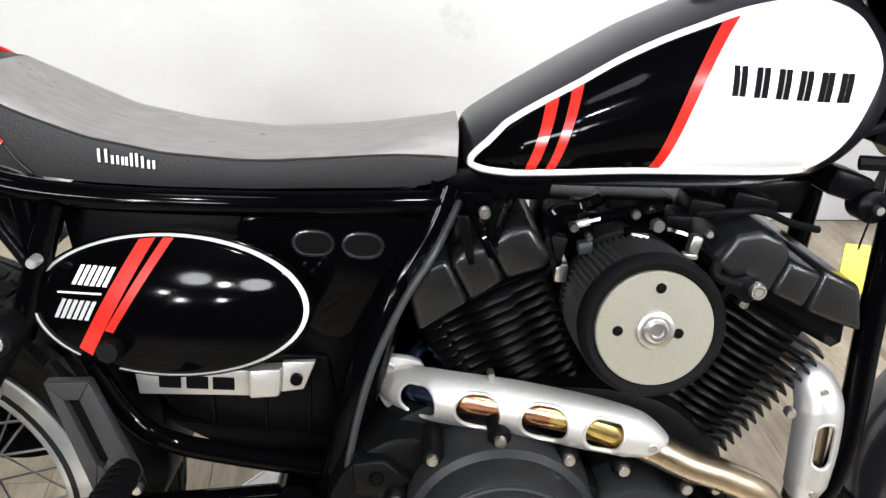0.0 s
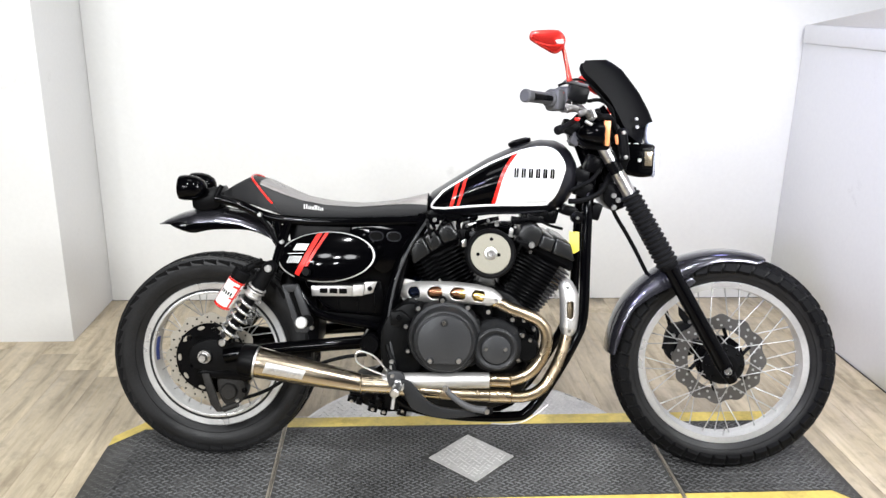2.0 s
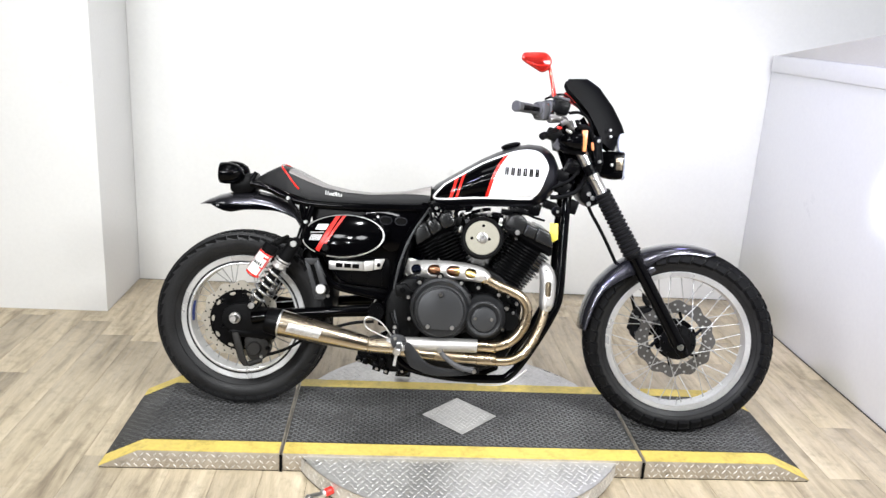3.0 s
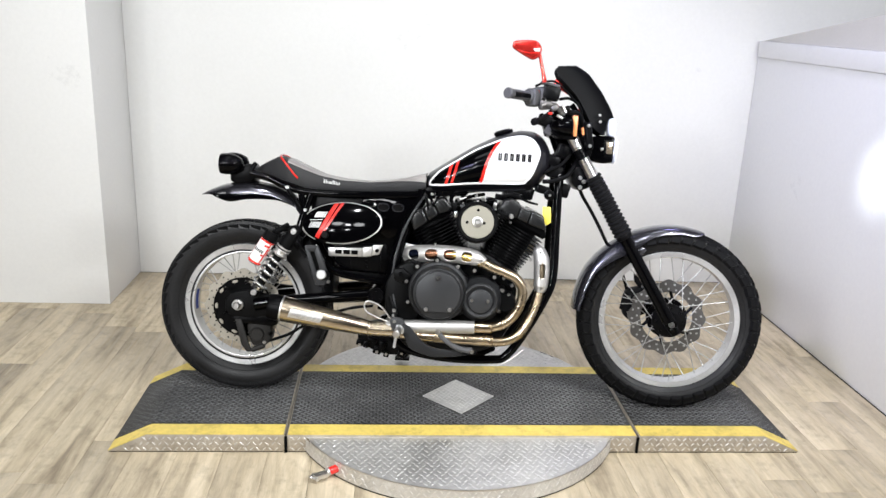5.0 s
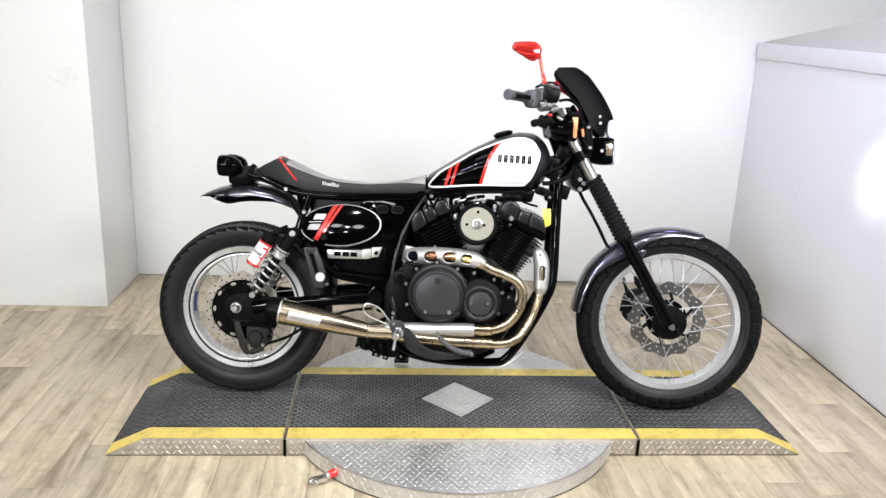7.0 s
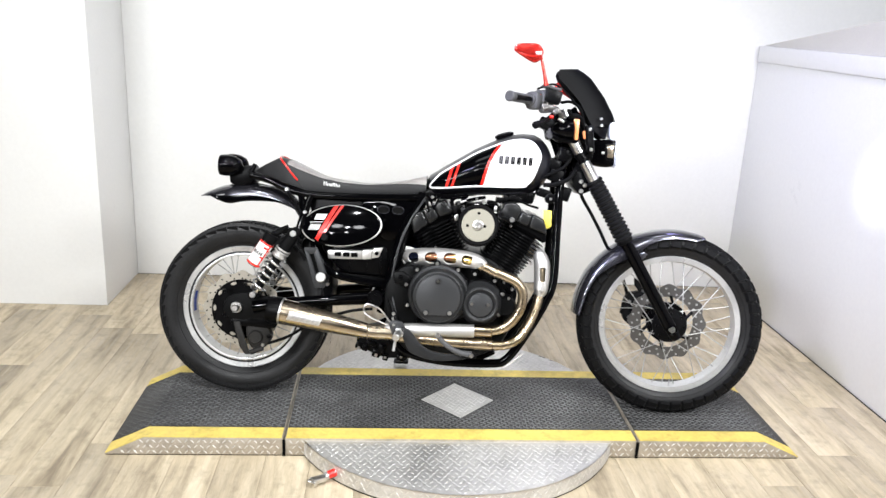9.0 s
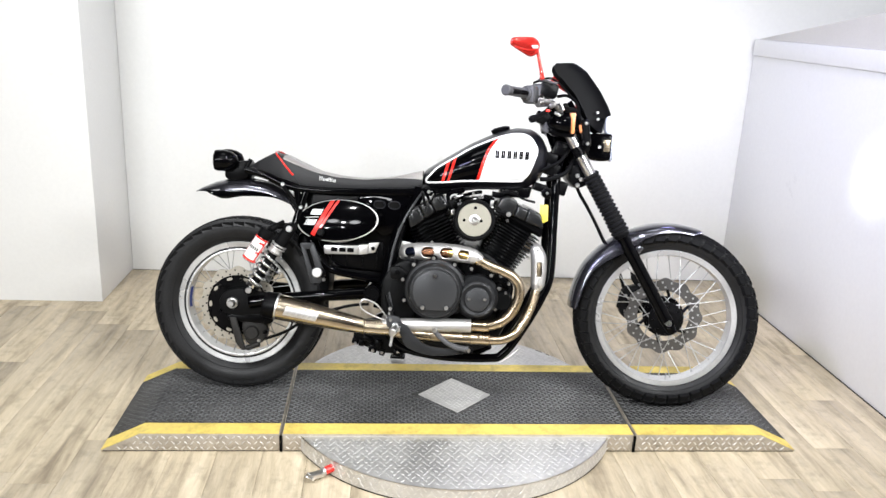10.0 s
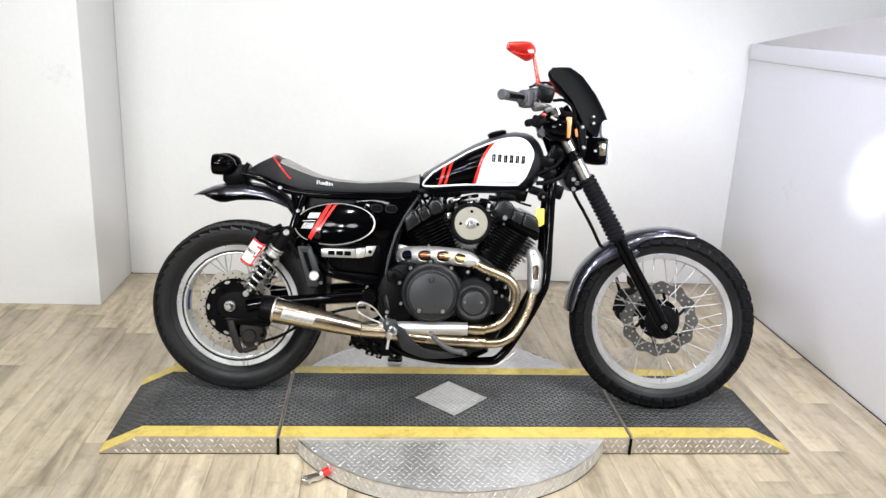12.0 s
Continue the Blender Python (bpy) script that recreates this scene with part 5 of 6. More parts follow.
# -- exhaust --
b = tube([(0.632, -0.06, 0.575), (0.612, -0.095, 0.553), (0.650, -0.128, 0.554), (0.72, -0.155, 0.559), (0.80, -0.180, 0.559), (0.873, -0.197, 0.541), (0.914, -0.2, 0.523), (0.959, -0.2, 0.508), (1.000, -0.2, 0.488), (1.022, -0.2, 0.450), (1.014, -0.2, 0.391), (0.982, -0.2, 0.342), (0.935, -0.2, 0.315), (0.88, -0.2, 0.310)], 0.0175, 18, 9)
for f in b.faces:
    c = f.calc_center_median()
    f.material_index = 0 if c.z < 0.5 or c.x > 0.868 else 1 if c.x < 0.655 else 2 if c.x < 0.77 else 3
ex = part("exhaust", b, [GOLD, BLUED, COPPER, BRASSY], bike, "heat-tinted two-into-one steel exhaust", angle=60)
part("front_header", tube([(1.04, -0.07, 0.59), (1.075, -0.10, 0.575), (1.090, -0.115, 0.54), (1.093, -0.120, 0.48), (1.088, -0.126, 0.430), (1.070, -0.142, 0.370), (1.042, -0.162, 0.318), (1.012, -0.180, 0.281), (0.965, -0.190, 0.261), (0.88, -0.195, 0.260)], 0.0172, 18, 9), GOLD, ex, "heat-tinted front header pipe")
for z, x0, x1, y in ((0.310, 0.857, 0.921, -0.2), (0.262, 0.860, 0.926, -0.195)):
    part("sleeve", rod((x0, y, z), (x1, y, z), 0.0205, n=24, chamfer=0.002), GOLD, ex)
    part("weld", lathe([(x1 - 0.002, 0.018), (x1, 0.0215), (x1 + 0.002, 0.018)], (0, y, z), 24, "x", loop=True), GOLD, ex)
part("mid_pipe", tube([(0.860, -0.2, 0.308), (0.72, -0.2, 0.304), (0.60, -0.2, 0.298), (0.55, -0.2, 0.292)], [0.0235, 0.0235, 0.0235, 0.022], 24, 4), SHIELD, ex, "brushed silver mid pipe")
part("mid_pipe", tube([(0.865, -0.195, 0.262), (0.72, -0.196, 0.265), (0.60, -0.198, 0.274), (0.55, -0.2, 0.284)], [0.0185, 0.0185, 0.02, 0.022], 20, 4), GOLD, ex)
MP = [(0.60, 0.286, 0.028), (0.53, 0.2855, 0.0265), (0.490, 0.2865, 0.0262), (0.484, 0.287, 0.0268), (0.42, 0.2985, 0.0320), (0.30, 0.3195, 0.0395), (0.20, 0.3375, 0.0450), (0.172, 0.3425, 0.0462)]
part("muffler", tube([(x, -0.2, z) for x, z, r in MP], [r for *_, r in MP], 40, 6), BRUSH, ex, "tapered brushed steel muffler with golden tint", angle=60)
part("weld", lathe([(-0.002, 0.0262), (0, 0.0282), (0.002, 0.0262)], (0.487, -0.2, 0.2868), 30, "x", loop=True), GOLD, ex)
axm = Matrix.Translation((0.172, -0.2, 0.3425)) @ Matrix.Rotation(radians(10), 4, "Y") @ Matrix.Diagonal((1.15, 0.86, 0.86, 1))
o = part("end_cap", lathe([(0.004, 0.0525), (0.0, 0.0555), (-0.030, 0.0535), (-0.036, 0.050), (-0.036, 0.043), (-0.020, 0.040), (0.0, 0.036), (0.0, 0.002)], (0, 0, 0), 40, "x"), SATIN, ex, "black muffler end cap")
o.matrix_basis = axm
o = part("cap_band", lathe([(0.003, 0.0538), (0.0035, 0.0552), (0.008, 0.0552), (0.0085, 0.0538)], (0, 0, 0), 40, "x", loop=True), STEEL, ex)
o.matrix_basis = axm


def wrap(x0, x1, a0, a1, lift, lean=0.0):
    """A thin patch round the muffler between two angles."""
    b = bmesh.new()
    rows = []
    for i in range(9):
        x = x0 + (x1 - x0) * i / 8
        row = []
        for j in range(7):
            a = radians(a0 + (a1 - a0) * j / 6)
            xx = x + lean * j / 6
            z, r = (float(np.interp(xx, [p[0] for p in MP[::-1]], [p[k] for p in MP[::-1]])) for k in (1, 2))
            row.append((xx, -0.2 - (r + lift) * math.cos(a), z + (r + lift) * math.sin(a)))
        rows.append(row)
    skin(b, rows, closed=False, caps=False)
    return b


plate = part("maker_plate", wrap(0.205, 0.318, -18, 24, 0.0008, 0.012), SHIELD, ex, "pale etched maker plate")
for x, w in ((0.222, 0.012), (0.245, 0.008), (0.262, 0.010), (0.284, 0.006), (0.298, 0.010)):
    part("maker_mark", wrap(x, x + w, -10, 16, 0.0014, 0.012), STEEL, plate)


def shield(name, line, radii, slots, face, label):
    """A half shell along a line with long slots. slots: (from, to) along it; face: degrees round it."""
    pts = spline(line, 14)
    rs = np.interp(np.linspace(0, len(line) - 1, len(pts)), range(len(line)), radii)
    nu, nv = len(pts), 37
    b = bmesh.new()
    grid = []

    def place(s, v, lift=0.0):
        i = min(max(s, 0), 1) * (nu - 1)
        k = min(int(i), nu - 2)
        p = pts[k].lerp(pts[k + 1], i - k)
        d = (pts[k + 1] - pts[k]).normalized()
        out = Vector((0, -1, 0))
        out = (out - d * out.dot(d)).normalized()
        up = out.cross(d)
        a = radians(face) * v
        return p + (float(np.interp(i, range(nu), rs)) + lift) * (out * math.cos(a) + up * math.sin(a))

    NU = 150
    for i in range(NU + 1):
        grid.append([b.verts.new(place(i / NU, -1 + 2 * j / (nv - 1))) for j in range(nv)])
    length = sum((pts[k + 1] - pts[k]).length for k in range(nu - 1))

    def inside(s, v, grow=0.0):
        for s0, s1, hv in slots:
            c, h = (s0 + s1) / 2, (s1 - s0) / 2 + grow
            e = hv + grow
            core = max(h - e * 0.026 / length, 0)
            q = max(abs(s - c) - core, 0) / (h - core + 1e-6)
            if q * q + (v / e) ** 2 < 1:
                return True
        return False

    for i in range(NU):
        for j in range(nv - 1):
            if not inside((i + 0.5) / NU, -1 + 2 * (j + 0.5) / (nv - 1)):
                b.faces.new((grid[i][j], grid[i][j + 1], grid[i + 1][j + 1], grid[i + 1][j]))
    bmesh.ops.delete(b, geom=[v for v in b.verts if not v.link_faces], context="VERTS")
    bmesh.ops.recalc_face_normals(b, faces=b.faces)
    bmesh.ops.solidify(b, geom=b.faces[:], thickness=-0.0018)
    ob = part(name, b, SHIELD, ex, label, angle=50)
    for s0, s1, hv in slots:
        c, h = (s0 + s1) / 2, (s1 - s0) / 2
        core = max(h - hv * 0.026 / length, 0)
        rim = []
        for k in range(40):
            t = 2 * math.pi * k / 40
            rim.append(place(c + math.copysign(core, math.cos(t)) + (h - core) * math.cos(t), hv * math.sin(t), 0.0))
        part("slot_rim", tube(rim, 0.0024, 8, 1, True), SHIELD, ob)
    return ob, place


sh1, pl1 = shield("heat_shield", [(0.596, -0.082, 0.548), (0.609, -0.098, 0.5485), (0.655, -0.128, 0.553), (0.735, -0.158, 0.5595), (0.81, -0.183, 0.5595), (0.855, -0.193, 0.5535), (0.886, -0.198, 0.541)], [0.010, 0.023, 0.0295, 0.0295, 0.0285, 0.025, 0.012],
                  [(0.245, 0.355, 0.50), (0.392, 0.487, 0.50), (0.525, 0.628, 0.50), (0.662, 0.790, 0.47)], 88, "silver slotted exhaust heat shield")
bolt(tuple(pl1(0.915, 0.05)), 0.0055, sh1, STEEL, 0.003)
part("end_bracket", prism(rounded([(0.589, 0.580), (0.612, 0.584), (0.634, 0.578), (0.626, 0.566), (0.614, 0.556), (0.612, 0.540), (0.620, 0.522), (0.602, 0.518), (0.588, 0.540)], 3), -0.109, -0.105, 0.001), SHIELD, sh1, "silver end bracket")
bolt((0.599, -0.109, 0.572), 0.0065, sh1, STEEL, 0.004)
sh2, pl2 = shield("heat_shield", [(1.073, -0.100, 0.592), (1.080, -0.109, 0.581), (1.091, -0.116, 0.550), (1.094, -0.120, 0.500), (1.092, -0.125, 0.455), (1.088, -0.127, 0.432)], [0.010, 0.021, 0.0265, 0.0265, 0.024, 0.012],
                  [(0.45, 0.68, 0.30)], 88, "silver slotted exhaust heat shield")
for s in (0.28, 0.84):
    bolt(tuple(pl2(s, 0.05)), 0.005, sh2, STEEL, 0.003)
part("flange", prism(rounded([(0.588, 0.574), (0.602, 0.582), (0.634, 0.576), (0.640, 0.55), (0.630, 0.512), (0.616, 0.503), (0.602, 0.522), (0.590, 0.545)], 4), -0.100, -0.093, 0.002), SHIELD, ex, "bare metal port flange")
bolt((0.599, -0.100, 0.571), 0.007, ex, SATIN)
bolt((0.618, -0.100, 0.510), 0.006, ex, STEEL)
bolt((0.708, -0.15, 0.592), 0.004, ex, STEEL, 0.008)

# -- rider footpeg, brake pedal, levers --
pegr = part("rider_footpeg", rod((0.600, -0.21, 0.300), (0.592, -0.315, 0.295), 0.013, n=14, chamfer=0.003), STEEL, bike, "folding steel footpeg")
part("hinge", block((0.603, -0.235, 0.298), (0.034, 0.03, 0.03), 0.005), ALLOY, pegr)
part("feeler", rod((0.592, -0.295, 0.29), (0.586, -0.298, 0.245), 0.005, n=10, chamfer=0.001), ALLOY, pegr)
ped = part("brake_pedal", prism(rounded([(0.604, 0.312), (0.634, 0.309), (0.677, 0.262), (0.717, 0.240), (0.784, 0.233), (0.84, 0.233), (0.84, 0.219), (0.729, 0.206), (0.65, 0.226), (0.626, 0.252)], 4), -0.250, -0.238, 0.003), CASE, bike, "dark cast brake pedal")
arm = part("pedal_arm", tube([(0.733, -0.25, 0.298), (0.752, -0.252, 0.276), (0.783, -0.256, 0.254), (0.817, -0.258, 0.241), (0.853, -0.258, 0.237)], [0.009, 0.009, 0.009, 0.010, 0.012], 12, 6), GREYGRIP, ped)
part("mount_plate", prism(rounded([(0.566, 0.333), (0.607, 0.334), (0.617, 0.305), (0.592, 0.286), (0.570, 0.297)], 3), -0.238, -0.226, 0.002), COVER, ped)
bolt((0.580, -0.238, 0.324), 0.006, ped, STEEL)
bolt((0.733, -0.259, 0.298), 0.0085, arm, STEEL)
bolt((0.854, -0.269, 0.237), 0.0070, arm, STEEL)
part("pedal_pad", prism(rounded([(0.82, 0.226), (0.83, 0.244), (0.866, 0.246), (0.870, 0.230), (0.85, 0.224)], 4), -0.266, -0.250, 0.003), MATTE, ped)
part("wire_loop", tube([(0.567, -0.2, 0.318), (0.53, -0.2, 0.364), (0.50, -0.2, 0.380), (0.478, -0.2, 0.383), (0.468, -0.2, 0.368), (0.48, -0.2, 0.345), (0.53, -0.2, 0.322), (0.585, -0.2, 0.305)], 0.0028, 8), STEEL, bike, "bent steel wire spring")
for z in (0.335, 0.352):
    bolt((0.573, -0.18, z), 0.007, bike, STEEL, 0.012)
part("brake_switch", rod((0.556, -0.17, 0.40), (0.585, -0.19, 0.32), 0.008, n=12, chamfer=0.002), SATIN, bike)
part("control_cable", tube([(0.665, -0.10, 0.765), (0.640, -0.15, 0.725), (0.613, -0.16, 0.678), (0.583, -0.162, 0.600), (0.565, -0.164, 0.515), (0.560, -0.166, 0.454), (0.572, -0.175, 0.38), (0.583, -0.18, 0.335)], 0.0042, 8), COVER, bike, "grey cable sheath")
stand = tube([(0.66, 0.11, 0.19), (0.63, 0.19, 0.13), (0.585, 0.275, 0.066)], 0.011, 12)
part("side_stand", stand, SATIN, bike, "black side stand")
part("stand_foot", block((0.58, 0.285, 0.058), (0.06, 0.04, 0.008), 0.003, Matrix.Rotation(radians(10), 4, "X")), SATIN, bike)

# -- rear fender, lamps --
b = bmesh.new()
FS = [(-0.174, 0.722, 0.721, 0.014), (-0.145, 0.740, 0.724, 0.040), (-0.095, 0.762, 0.724, 0.068), (-0.05, 0.774, 0.732, 0.080), (0.03, 0.780, 0.740, 0.085), (0.10, 0.769, 0.733, 0.085), (0.16, 0.745, 0.712, 0.085), (0.195, 0.715, 0.690, 0.082), (0.215, 0.67, 0.655, 0.08)]
rings = []
for x in np.linspace(-0.174, 0.215, 32):
    top, edge, w = (float(np.interp(x, [f[0] for f in FS], [f[k] for f in FS])) for k in (1, 2, 3))
    rings.append([(x, w * math.sin(t), edge + (top - edge) * max(0.0, math.cos(t)) ** 0.7) for t in np.linspace(-math.pi / 2, math.pi / 2, 17)])
skin(b, rings, closed=False, caps=False)
bmesh.ops.recalc_face_normals(b, faces=b.faces)
bmesh.ops.solidify(b, geom=b.faces[:], thickness=0.003)
rf = part("rear_fender", b, FENDER, bike, "short grey metallic rear fender", angle=50)
for s in (-1, 1):
    part("inner_skirt", prism(rounded([(-0.120, 0.729), (-0.06, 0.738), (0.0, 0.745), (0.06, 0.744), (0.13, 0.732), (0.19, 0.70), (0.186, 0.694), (0.145, 0.710), (0.098, 0.717), (0.01, 0.714), (-0.057, 0.703)], 4), 0.072 * s - 0.003, 0.072 * s + 0.003, 0.001), GLOSS, rf, "black inner skirt")
part("inner_mount", prism(rounded([(-0.05, 0.742), (0.0, 0.752), (0.07, 0.748), (0.06, 0.733), (-0.01, 0.728)], 4), -0.05, 0.05, 0.004), MATTE, rf)
part("lamp_bracket", prism([(-0.058, 0.825), (0.02, 0.845), (0.04, 0.80), (0.025, 0.778), (-0.03, 0.766), (-0.054, 0.778)], -0.062, 0.055, 0.006), SATIN, bike, "black rear lamp bracket")
for y, x0, z in ((-0.075, -0.080, 0.840), (0.075, -0.098, 0.842)):
    o = part("turn_signal", lathe([(0.0, 0.030), (-0.004, 0.036), (0.010, 0.0385), (0.030, 0.038), (0.050, 0.033), (0.068, 0.022), (0.076, 0.006)], (x0, y, z), 36, "x"), GLOSS, bike, "gloss black bullet turn signal")
    part("lens", lathe([(-0.012, 0.002), (-0.010, 0.016), (-0.006, 0.030), (0.001, 0.0325)], (x0, y, z), 32, "x"), LENS, o, "clear lens")
    part("stalk", rod((x0 + 0.055, y * 0.9, z - 0.005), (x0 + 0.09, y * 0.4, z - 0.015), 0.009, n=12), SATIN, o)
part("tail_lamp", block((-0.03, 0, 0.795), (0.03, 0.09, 0.035), 0.008), MATTE, bike)
part("rail_end", rod((0.028, -0.09, 0.814), (0.045, -0.085, 0.85), 0.008, n=12, chamfer=0.002), SATIN, bike)
for (p, q) in (((0.165, -0.118, 0.770), (0.228, -0.118, 0.672)), ((0.185, -0.120, 0.745), (0.200, -0.120, 0.720))):
    part("strut", rod(p, q, 0.006, n=10, chamfer=0.001), SATIN, bike)
bolt((0.168, -0.118, 0.768), 0.007, bike, STEEL)
bolt((0.237, -0.13, 0.690), 0.006, bike, ALLOY, 0.012)

# -- fork and front fender --
SL = 0.609


def fx(z):
    return 1.580 + (0.325 - z) * SL


for s in (-1, 1):
    y = 0.102 * s
    gx = (lambda z: fx(z) + 0.032) if s > 0 else fx
    leg = part("fork_leg", tube([(gx(0.70), y, 0.70), (gx(0.55), y, 0.55), (gx(0.40), y, 0.40), (gx(0.345), y, 0.345), (gx(0.300), y, 0.300)], [0.0225, 0.0225, 0.0235, 0.0245, 0.016], 22, 4), GLOSS, bike, "black fork leg with ribbed rubber gaiter")
    part("fork_tube", rod((gx(1.005), y, 1.005), (gx(0.70), y, 0.70), 0.0195, n=22, chamfer=0.002), STEEL, leg, "bright steel fork tube")
    part("clamp_band", rod((gx(0.951), y, 0.951), (gx(0.918), y, 0.918), 0.0212, n=22, chamfer=0.002), SATIN, leg)
    prof_p, prof_r = [], []
    for k in range(61):
        z = 0.856 - 0.206 * k / 60
        prof_p.append((gx(z), y, z))
        prof_r.append(0.0275 + 0.0035 * k / 60 + (0.0032 if k % 4 in (1, 2) else -0.0022))
    part("gaiter", tube(prof_p, prof_r, 24, 1), GAITER, leg, "black ribbed rubber gaiter", angle=20)
    part("gaiter_clamp", rod((gx(0.651), y, 0.651), (gx(0.640), y, 0.640), 0.029, n=24, chamfer=0.002), SATIN, leg)
    part("axle_boss", lathe([(y - 0.022, 0.016), (y - 0.024, 0.019), (y + 0.020, 0.021), (y + 0.02, 0.016)], (gx(0.337), 0, 0.337), 22), GLOSS, leg)
part("axle_bolt", lathe([(-0.132, 0.004), (-0.132, 0.006), (-0.136, 0.007), (-0.136, 0.010), (-0.132, 0.012), (-0.120, 0.012)], (1.571, 0, 0.338), 20), CHROME, bike)
yoke = part("lower_yoke", prism([(1.175, 0.880), (1.215, 0.888), (1.262, 0.850), (1.250, 0.815), (1.215, 0.800), (1.185, 0.83)], -0.088, 0.088, 0.008), SATIN, bike, "black lower fork yoke")
for x, z in ((1.214, 0.849), (1.228, 0.836), (1.216, 0.815)):
    bolt((x, -0.089, z), 0.008, yoke, STEEL)
part("upper_yoke", prism([(1.09, 1.010), (1.15, 1.030), (1.195, 1.005), (1.185, 0.980), (1.12, 0.985)], -0.125, 0.125, 0.006), SATIN, bike, "black upper fork yoke")
part("steering_stem", rod((1.125, 0, 1.03), (1.215, 0, 0.85), 0.03, n=20), SATIN, bike)

b = bmesh.new()
rings = []
for th in np.linspace(176, 74, 44):
    a = radians(th)
    rr = float(np.interp(th, [74, 90, 110, 130, 150, 176], [0.349, 0.352, 0.356, 0.364, 0.370, 0.364]))
    dp = float(np.interp(th, [74, 78, 100, 110, 122, 132, 150, 168, 176], [0.010, 0.026, 0.032, 0.042, 0.066, 0.058, 0.036, 0.030, 0.022]))
    ring = []
    for t in np.linspace(-1, 1, 19):
        y = 0.066 * math.sin(t * math.pi / 2)
        r = rr - dp * (1 - math.cos(t * math.pi / 2)) ** 1.1
        ring.append((1.588 + r * math.cos(a), y, 0.337 + r * math.sin(a)))
    rings.append(ring)
skin(b, rings, closed=False, caps=False)
bmesh.ops.recalc_face_normals(b, faces=b.faces)
bmesh.ops.solidify(b, geom=b.faces[:], thickness=0.003)
ff = part("front_fender", b, FENDER, bike, "dark grey metallic front fender", angle=50)
for s in (-1, 1):
    part("fender_brace", prism([(1.415, 0.575), (1.455, 0.61), (1.475, 0.60), (1.44, 0.56)], 0.066 * s - 0.018 * (s < 0), 0.066 * s + 0.018 * (s > 0), 0.003), FENDER, ff)
calf = part("front_caliper", prism(rounded([(1.446, 0.428), (1.431, 0.384), (1.436, 0.335), (1.462, 0.312), (1.496, 0.330), (1.540, 0.352), (1.530, 0.410), (1.502, 0.440), (1.470, 0.436)], 4), 0.052, 0.098, 0.006), MATTE, bike, "black front brake caliper")
part("piston_cap", lathe([(0.048, 0.004), (0.048, 0.018), (0.053, 0.022), (0.070, 0.022)], (1.478, 0, 0.360), 22), SATIN, calf)
part("caliper_arm", prism([(1.466, 0.492), (1.512, 0.470), (1.528, 0.400), (1.505, 0.395), (1.488, 0.440), (1.470, 0.462)], 0.060, 0.074, 0.003), MATTE, calf)
part("slide_pin", rod((1.436, 0.060, 0.398), (1.426, 0.060, 0.352), 0.008, n=12, chamfer=0.003), MATTE, calf)
for x, z in ((1.452, 0.402), (1.452, 0.342), (1.512, 0.372), (1.500, 0.446)):
    bolt((x, 0.050, z), 0.0055, calf, STEEL)
part("brake_hose", tube([(1.20, 0.0, 0.875), (1.214, 0.0, 0.839), (1.239, 0.0, 0.784), (1.272, 0.0, 0.733), (1.309, 0.0, 0.671), (1.343, 0.0, 0.609), (1.392, 0.04, 0.545), (1.428, 0.078, 0.480), (1.446, 0.078, 0.428)], 0.0062, 8), MATTE, bike, "black brake hose")

# -- headlight, screen, signals --
hl = part("headlight", prism(rounded([(1.225, 0.975), (1.250, 0.998), (1.300, 1.003), (1.336, 0.999), (1.340, 0.955), (1.334, 0.912), (1.290, 0.904), (1.245, 0.918), (1.222, 0.945)], 4), -0.058, 0.058, 0.010), GLOSS, bike, "boxy black headlight with a clear glass edge")
part("lens", prism(rounded([(1.332, 0.990), (1.341, 0.988), (1.349, 0.976), (1.348, 0.945), (1.341, 0.914), (1.332, 0.908)], 3), -0.060, 0.060, 0.005), LENS, hl, "clear lens")
part("bezel", prism([(1.297, 0.988), (1.331, 0.988), (1.331, 0.931), (1.300, 0.931)], -0.0605, -0.0575, 0.001), SATIN, hl)
# Tan metal gives the window the beige reflection as its own colour.
part("side_window", prism([(1.303, 0.981), (1.326, 0.981), (1.327, 0.939), (1.306, 0.939)], -0.0625, -0.0595, 0.001), BRUSH, hl, "side window of the headlight, tan for its beige reflection")
part("headlight_bracket", prism(rounded([(1.185, 1.06), (1.215, 1.06), (1.25, 1.0), (1.25, 0.93), (1.225, 0.92), (1.205, 0.97)], 4), -0.078, -0.070, 0.002), SATIN, hl)
bolt((1.29, -0.058, 0.955), 0.006, hl, STEEL)
part("marker_lamp", prism(rounded([(1.312, 1.060), (1.333, 1.062), (1.340, 1.008), (1.313, 1.008)], 4), -0.050, 0.050, 0.004), LENS, hl, "clear front marker")

b = bmesh.new()
CZ = [(1.008, 1.304, 1.290, 1.004), (1.030, 1.309, 1.272, 1.014), (1.061, 1.315, 1.252, 1.030), (1.066, 1.337, 1.248, 1.038), (1.10, 1.323, 1.231, 1.072), (1.157, 1.289, 1.194, 1.134), (1.20, 1.254, 1.149, 1.182), (1.223, 1.235, 1.121, 1.207), (1.242, 1.206, 1.112, 1.228), (1.251, 1.188, 1.118, 1.244)]
rows = []
for f in np.linspace(0, len(CZ) - 1, 34):
    zc, xc, xe, ze = (float(np.interp(f, range(len(CZ)), [c[k] for c in CZ])) for k in range(4))
    hw = 0.064 - 0.026 * f / (len(CZ) - 1)
    rows.append([(xe + (xc - xe) * (1 - abs(v) ** 2.2), hw * math.copysign(abs(v) ** 0.85, v), ze + (zc - ze) * (1 - abs(v) ** 2.2)) for v in np.linspace(-1, 1, 29)])
skin(b, rows, closed=False, caps=False)
bmesh.ops.recalc_face_normals(b, faces=b.faces)
